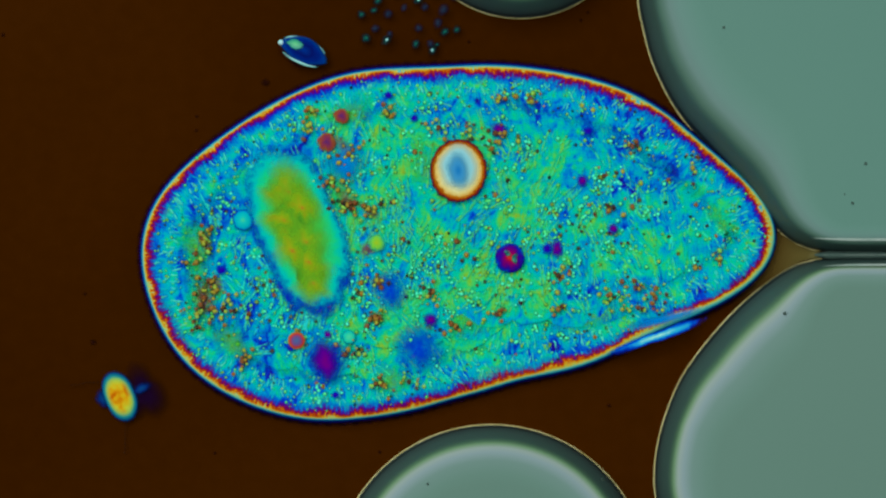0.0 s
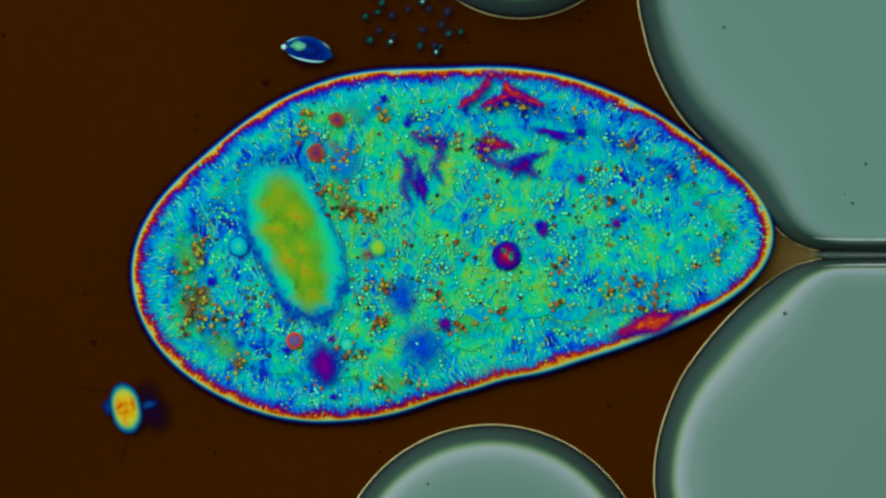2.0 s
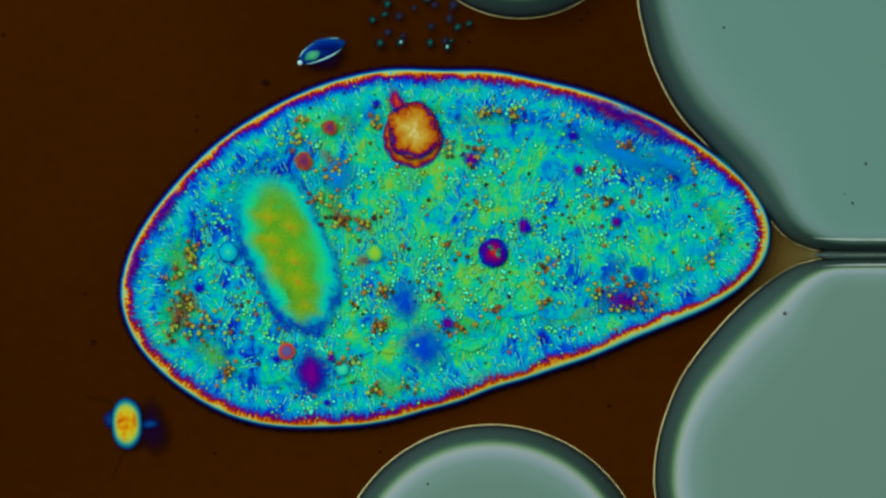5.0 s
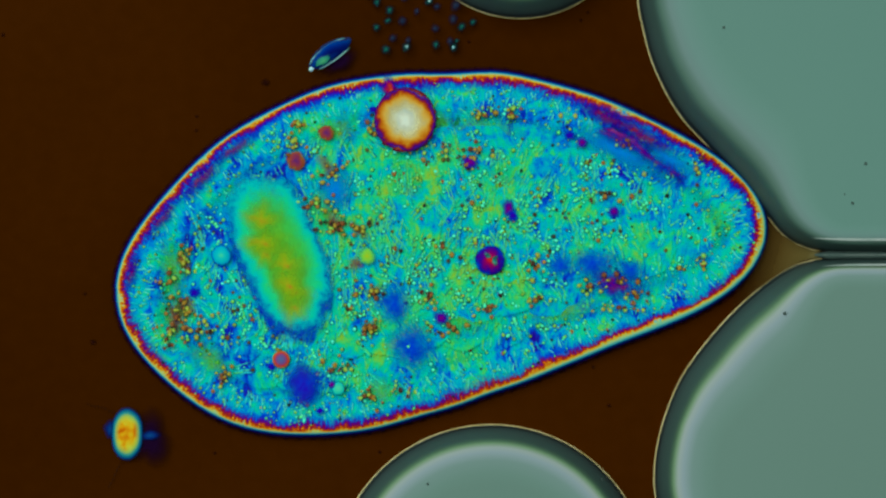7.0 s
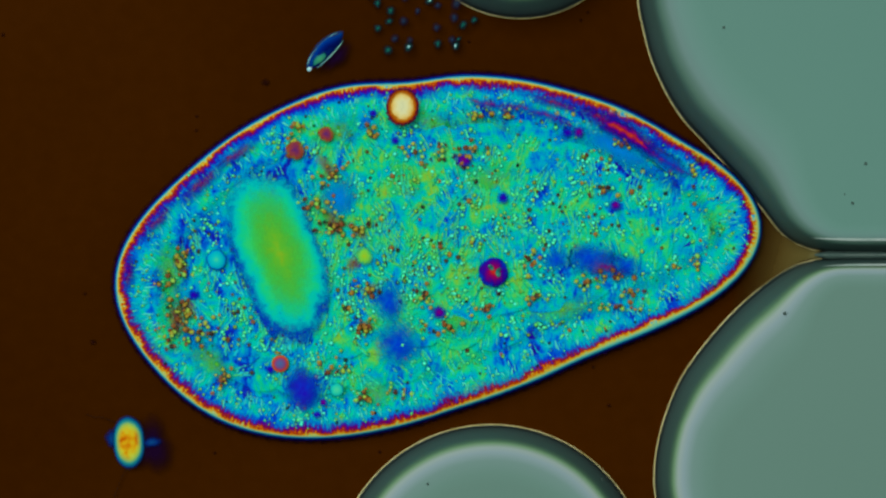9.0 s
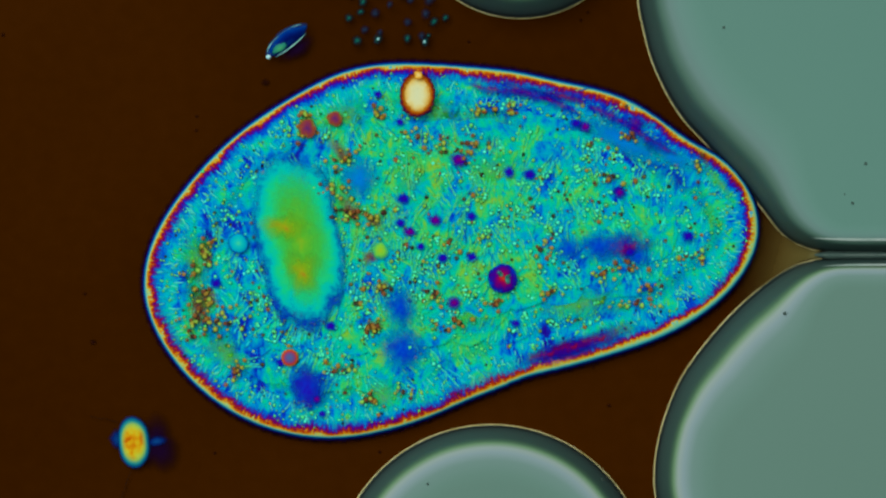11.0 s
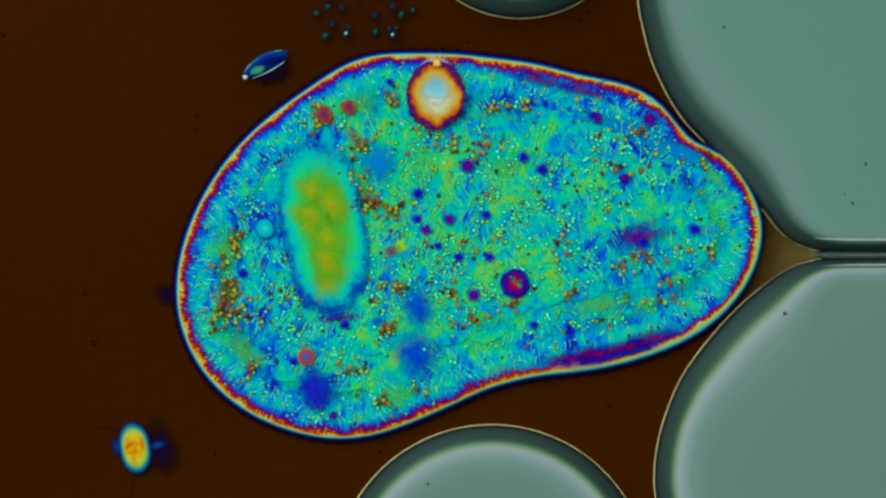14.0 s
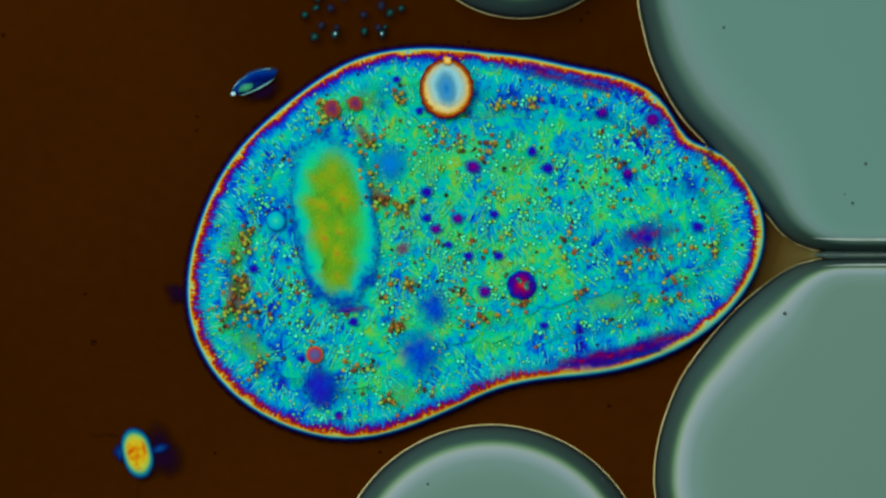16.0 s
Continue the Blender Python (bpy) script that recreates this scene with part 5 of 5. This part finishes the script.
    for i, (p, s, spread, n) in enumerate([((640, 260), 14, (16, 12), 16), ((655, 360), 14, (20, 16), 22), ((690, 370), 14, (20, 10), 12), ((415, 430), 14, (8, 26), 16), ((380, 560), 14, (16, 20), 14),
                                           ((345, 535), 4, (16, 14), 11), ((314, 565), 9, (22, 34), 12), ((350, 600), 9, (24, 20), 9), ((535, 235), 4, (10, 18), 14), ((575, 345), 4, (24, 10), 16), ((675, 570), 4, (12, 10), 12), ((700, 505), 14, (12, 10), 10),
                                           ((800, 515), 14, (10, 14), 10), ((405, 655), 4, (12, 20), 12), ((680, 710), 14, (16, 14), 14), ((1150, 470), 14, (30, 6), 10), ((1140, 548), 0, (32, 6), 12), ((760, 235), 14, (16, 12), 10),
                                           ((805, 252), 14, (14, 12), 10), ((855, 270), 14, (10, 16), 12), ((930, 190), 14, (14, 8), 8), ((1130, 235), 14, (12, 8), 8), ((870, 190), 14, (18, 10), 10),
                                           ((840, 565), 14, (14, 14), 10), ((905, 540), 14, (14, 10), 8), ((1010, 520), 14, (16, 8), 8), ((1110, 480), 14, (20, 12), 10), ((1190, 510), 14, (16, 10), 8),
                                           ((985, 430), 14, (10, 16), 8), ((1090, 300), 14, (18, 10), 8), ((1245, 290), 14, (8, 20), 8), ((1260, 450), 14, (14, 12), 8), ((440, 560), 14, (12, 20), 10),
                                           ((395, 470), 14, (10, 16), 10), ((620, 650), 14, (12, 12), 8), ((740, 690), 14, (12, 8), 8), ((562, 185), 14, (10, 8), 8), ((690, 180), 14, (10, 8), 8)]):
        heap(p, s, spread, n, 40 + i)


# ---- small neighbours ----
ALGA = rounded("green_alga", [(0.0, rgb(18, 12, 12)), (0.25, rgb(4, 20, 28)), (0.5, rgb(2, 42, 50)), (0.8, rgb(8, 70, 66)), (1.0, rgb(36, 105, 84))], 1.0, 26.0, (0.0, 0.8))
BLUE_ALGA = rounded("blue_alga", [(0.0, rgb(12, 12, 26)), (0.3, rgb(6, 20, 48)), (0.8, rgb(8, 34, 58))], 0.5, 20.0, (0.0, 0.9), 0.05, 0.4)


def make_swimmer():
    m = Mat("flagellate")
    h, vec = m.attr("thick"), m.n("TexCoord", out=3)
    tex = m.calc("MULTIPLY_ADD", m.noise(vec, 11.0, 2.0, 0.5, 0.2), 0.75, m.calc("MULTIPLY", m.noise(vec, 40.0, 2.0), 0.25))
    skin = m.ramp(h, [(0.0, rgb(0, 14, 70)), (0.1, rgb(0, 58, 120)), (0.22, rgb(24, 128, 136)), (0.34, rgb(104, 178, 92)), (0.5, rgb(160, 180, 58))])
    body = m.ramp(tex, [(0.3, rgb(135, 50, 0)), (0.4, rgb(190, 105, 5)), (0.5, rgb(200, 160, 18)), (0.6, rgb(185, 190, 45)), (0.72, rgb(200, 200, 90))])
    return m.finish(m.mix(m.span(h, 0.26, 0.55), skin, body), 0.5, 0.0, tex, 0.006, 0.4, m.span(h, 0.0, 0.12))


SWIMMER = make_swimmer()
BLUE_GLINT = rounded("blue_streak", [(0.0, rgb(10, 8, 60)), (0.5, rgb(5, 35, 100)), (1.0, rgb(10, 70, 130))], 0.3, 20.0, (0.0, 0.5), 0.0)
SHELL = rounded("blue_shell", [(0.0, rgb(0, 70, 130)), (0.1, rgb(0, 60, 140)), (0.3, rgb(0, 35, 125)), (0.6, rgb(5, 18, 95)), (1.0, rgb(0, 45, 130))], 0.45, 12.0, (-0.05, 0.12))
SHELL_GREEN = rounded("shell_green", [(0.0, rgb(10, 80, 130)), (0.3, rgb(30, 140, 120)), (0.8, rgb(70, 180, 120))], 0.6, 20.0, (0.0, 0.3), 0.3)
GLINT = plain("pale_glint_bead", [(0.3, rgb(140, 220, 220)), (0.7, rgb(215, 245, 240))], 20.0, 0.2, 0.6)
SHINE_LINE = rounded("keel", [(0.0, rgb(0, 56, 130)), (0.3, rgb(40, 148, 168)), (0.75, rgb(160, 228, 215))], 0.9, 24.0, (0.0, 0.6))
THREAD = plain("dark_thread", [(0.3, rgb(22, 8, 6)), (0.7, rgb(34, 12, 4))], 20.0, 0.5, 0.1)
SPECK = rounded("dark_speck", [(0.0, rgb(46, 20, 2)), (0.5, rgb(36, 13, 6)), (1.0, rgb(27, 9, 9))], 0.4, 30.0, (0.0, 0.7))
GREY_SPECK = plain("grey_speck", [(0.3, rgb(50, 70, 62)), (0.7, rgb(64, 84, 76))], 20.0, 0.5, 0.1)


def colony():
    rnd = random.Random(3)
    thing = tagged(new("algal_colony"), "loose colony of small dark green round cells", "algae")
    spots = [(640, 27, 8, 0), (669, 3, 9, 0), (662, 20, 7, 0), (687, 26, 9, 1), (648, 69, 9, 0), (684, 73, 8, 0), (664, 52, 7, 1), (690, 62, 6, 1), (715, 15, 6, 1), (740, 2, 8, 0), (752, 14, 7, 1),
             (785, 19, 9, 1), (736, 79, 8, 0), (766, 90, 8, 0), (762, 79, 7, 1), (773, 80, 5, 0), (741, 51, 8, 1), (787, 58, 8, 0), (808, 54, 7, 0), (770, -12, 8, 0), (700, -14, 8, 1), (650, -16, 8, 0),
             (805, -6, 8, 1), (775, 42, 8, 1), (680, -30, 8, 0), (640, -34, 7, 0), (730, -30, 8, 1), (760, -36, 8, 0)]
    for i, (x, y, r, kind) in enumerate(spots):
        stretch = rnd.uniform(1.0, 1.4)
        mesh = dome_mesh("alga", r * 1.25 * stretch, r * 1.25, r * UNIT * 1.2, rings=7, around=20, lumpy=0.15, seed=i)
        ob = mesh_part("alga", mesh, BLUE_ALGA if kind else ALGA, thing)
        ob.matrix_basis = pose((x - 685) * UNIT, (73 - y) * UNIT, 0.02 + 0.01 * (i % 3), 0, 0, rnd.uniform(20, 80))
        # glints on a few cells, painted as small pale domes
        if i in (5, 9, 13):
            bead = mesh_part("bead", dome_mesh("bead", r * 0.34, r * 0.22, r * UNIT * 0.2, 4, 10), GLINT, ob, "pale glint built as a bead")
            bead.matrix_basis = pose(rnd.uniform(-2, 2) * UNIT, rnd.uniform(-2, 2) * UNIT, r * UNIT * 1.15)
    rows = [(0, 685, 73, 0), (2, 692, 76, 0), (4, 704, 75, 4), (6.5, 718, 83, 11), (7.5, 722, 86, 13), (9, 724, 85, 14), (9.2, 722, 85, 14), (11.3, 660, 68, 9), (11.5, 654, 66, 9), (12.5, 634, 63, 10), (14, 613, 61, 11), (16, 594, 62, 13)]
    MOVES.append((thing, [(t, Matrix.Translation(at(x, y, 0.02)) @ pose(0, 0, 0, 0, 0, a)) for t, x, y, a in rows]))


def bow(name, rx, ry, a0, a1, z, width, material, parent, label):
    """A thin curved ridge along part of an oval."""
    verts, faces, thick = [], [], []
    for i in range(25):
        u = i / 24
        a = radians(a0 + (a1 - a0) * u)
        w = width * math.sin(math.pi * min(max(u, 0.04), 0.96)) ** 0.5
        for k, (off, h) in enumerate(((-1, 0), (-0.5, 0.7), (0, 1), (0.5, 0.7), (1, 0))):
            verts.append(((rx + off * w) * math.cos(a) * UNIT, (ry + off * w) * math.sin(a) * UNIT, z + h * width * UNIT * 0.6))
            thick.append(h * math.sin(math.pi * u) ** 0.4)
    for i in range(24):
        for k in range(4):
            faces.append((i * 5 + k, i * 5 + k + 1, i * 5 + k + 6, i * 5 + k + 5))
    mesh = raw(name, verts, faces, {"thick": thick})
    if mesh.polygons[0].normal.z < 0:
        mesh.flip_normals()
    return mesh_part(name, mesh, material, parent, label)


def almond_mesh(name, rx, ry, high, rings=10, around=44):
    """A pointed, lens-like shell."""
    mesh = dome_mesh(name, rx, ry, high, rings, around, 0.03, 2, below=0.9)
    for v in mesh.vertices:
        u = min(abs(v.co.x) / (rx * UNIT), 1.0)
        v.co.y *= 1 - 0.5 * u ** 2.2
        v.co.y += 0.12 * ry * UNIT * (1 - u * u)
    mesh.update()
    return mesh


def shell():
    thing = tagged(new("shelled_alga"), "translucent blue almond-shaped alga with a pale bead", "alga")
    mesh_part("shell", almond_mesh("shell", 46, 24, 0.035), SHELL, thing, "deep blue shell")
    patch = mesh_part("chloroplast", dome_mesh("chloroplast", 17, 9, 0.010, 7, 24, 0.3, 4), SHELL_GREEN, thing, "sea-green patch in the shell")
    patch.matrix_basis = pose(-18 * UNIT, 6 * UNIT, 0.026, -12, -10, 8)
    # the shell's bright outlines, painted as thin pale ridges
    bow("keel", 43, 22, 25, 165, 0.006, 2.5, SHINE_LINE, thing, "pale upper outline, its shine painted in")
    ridge = bow("keel", 36, 9, 195, 345, 0.0, 2.2, SHINE_LINE, thing, "pale lower outline, its shine painted in")
    # a dark dome stands in for the shadow beside the shell
    mantle = mesh_part("mantle", dome_mesh("mantle", 38, 19, 0.01, 7, 32, 0.25, 9), SHADE_AND_TUFT, thing, "dark navy shadow painted beside the shell")
    bead = mesh_part("bead", dome_mesh("bead", 5, 5, 0.012, 6, 16), GLINT, thing, "pale bead at the shell's tip")
    bead.matrix_basis = pose(-43 * UNIT, -1 * UNIT, 0.012)
    rows = [(0, 537, 92, -24, 0), (1.5, 541, 91, -15, 3), (2.5, 550, 90, -6, 8), (4, 560, 89, 13, 22), (6.5, 582, 94, 33, 48), (7.5, 584, 93, 36, 50), (8.5, 584, 90, 40, 52), (9, 574, 88, 46, 55), (9.2, 568, 86, 46, 55),
            (11.3, 500, 70, 36, 50), (11.5, 497, 73, 35, 50), (12.5, 484, 90, 32, 50), (14, 470, 112, 28, 50), (16, 450, 143, 26, 50)]
    MOVES.append((thing, [(t, Matrix.Translation(at(x, y, 0.07)) @ pose(0, 0, 0, 0, 0, a) @ pose(0, 0, 0, r)) for t, x, y, a, r in rows]))
    swing = [(t, min(max((r - 0) / 48, 0), 1), r) for t, x, y, a, r in rows]
    MOVES.append((mantle, [(t, pose(0, 0, 0, -r) @ pose((-8 + 14 * f) * UNIT, (-11 - 12 * f) * UNIT, -0.035)) for t, f, r in swing]))
    MOVES.append((ridge, [(t, pose(0, -11 * (1 - min(1, f * 3)) * UNIT, 0.016 + 0.015 * min(1, f * 3))) for t, f, r in swing]))


def swimmer():
    thing = tagged(new("flagellate"), "yellow-orange oval flagellate with a dark halo and fine threads", "flagellate")
    body = mesh_part("body", dome_mesh("body", 30, 50, 0.03, rings=10, around=36, lumpy=0.06, seed=2, power=2.5), SWIMMER, thing, "mottled yellow-orange body with a cyan edge")
    body.matrix_basis = pose(0, 0, 0.02)
    # a flat dark dome paints the halo beside the body
    sheath = mesh_part("sheath", dome_mesh("sheath", 40, 47, 0.02, 8, 36, 0.45, 5), SHADE_AND_TUFT, thing, "dark purple-brown halo painted as a flat dome")
    sheath.matrix_basis = pose(40 * UNIT, -9 * UNIT, 0.006)
    streak = mesh_part("blue_streak", dome_mesh("blue_streak", 22, 10, 0.01, 6, 20, 0.2, 5), BLUE_GLINT, thing, "faint blue streak in the painted halo")
    streak.matrix_basis = pose(40 * UNIT, -2 * UNIT, 0.028, 0, 0, 10)
    side = mesh_part("blue_streak", dome_mesh("blue_streak", 16, 20, 0.01, 6, 20, 0.2, 7), BLUE_GLINT, thing, "faint blue streak beside the body")
    side.matrix_basis = pose(-28 * UNIT, 6 * UNIT, 0.012)
    for x0, y0, way in ((-25, 36, (-50, 14)), (-6, -44, (-26, -56))):
        verts, faces = [], []
        p = Vector((x0, y0))
        for i in range(8):
            q = p + Vector(way) / 8 + Vector((0, 1.6 * math.sin(i * 1.1)))
            spindle(verts, faces, (p.x * UNIT, p.y * UNIT, 0.006), (q.x * UNIT, q.y * UNIT, 0.006), 0.9 * UNIT)
            p = q
        mesh_part("thread", raw("thread", verts, faces), THREAD, thing, "fine dark flagellum")
    rows = [(0, 213, 701, 22), (1, 220, 712, 17), (2, 224, 722, 11), (4, 225, 741, 4), (6.5, 226, 762, -2), (9, 229, 782, 2), (11.5, 239, 782, 5), (14, 240, 792, 9), (16, 244, 801, 13)]
    MOVES.append((thing, [(t, Matrix.Translation(at(x, y, 0.02)) @ pose(0, 0, 0, 0, 0, a)) for t, x, y, a in rows]))


def specks():
    rnd = random.Random(6)
    for x, y, r in ((1281, 49, 2.5), (1532, 290, 2.8), (1509, 360, 2.6), (1389, 555, 3), (757, 857, 2.2), (1066, 848, 2.4), (1495, 344, 1.4)):
        bm = bmesh.new()
        bmesh.ops.create_icosphere(bm, subdivisions=2, radius=r * UNIT)
        ob = tagged(part("speck", bm, GREY_SPECK), "tiny dark grey speck on a bubble", "speck", "specks of dirt")
        ob.matrix_world = Matrix.Translation(at(x, y, 0.327))
    for x, y, r in ((5, 62, 5), (348, 206, 4), (347, 231, 4), (1040, 22, 4), (1028, 36, 4), (1078, 718, 5), (165, 606, 7), (672, 800, 4), (380, 802, 4), (470, 146, 9), (830, 74, 4), (150, 520, 4), (1050, 650, 4)):
        mesh = dome_mesh("speck", r, r * 0.8, r * UNIT * 0.4, 5, 14, 0.4, x)
        ob = tagged(mesh_part("speck", mesh, SPECK), "tiny blackish speck in the brown water", "speck", "specks of dirt")
        ob.matrix_world = Matrix.Translation(at(x, y, 0.004))


pellicle()
cytoplasm()
nucleus()
organelles()
contractile_vacuole()
colony()
shell()
swimmer()
specks()


def motions():
    for ob, rows in MOVES:
        if rows[0][0] > 0:
            rows = [(0, rows[0][1])] + rows
        if rows[-1][0] < 16:
            rows = rows + [(16, rows[-1][1])]
        walk(ob, rows)


motions()
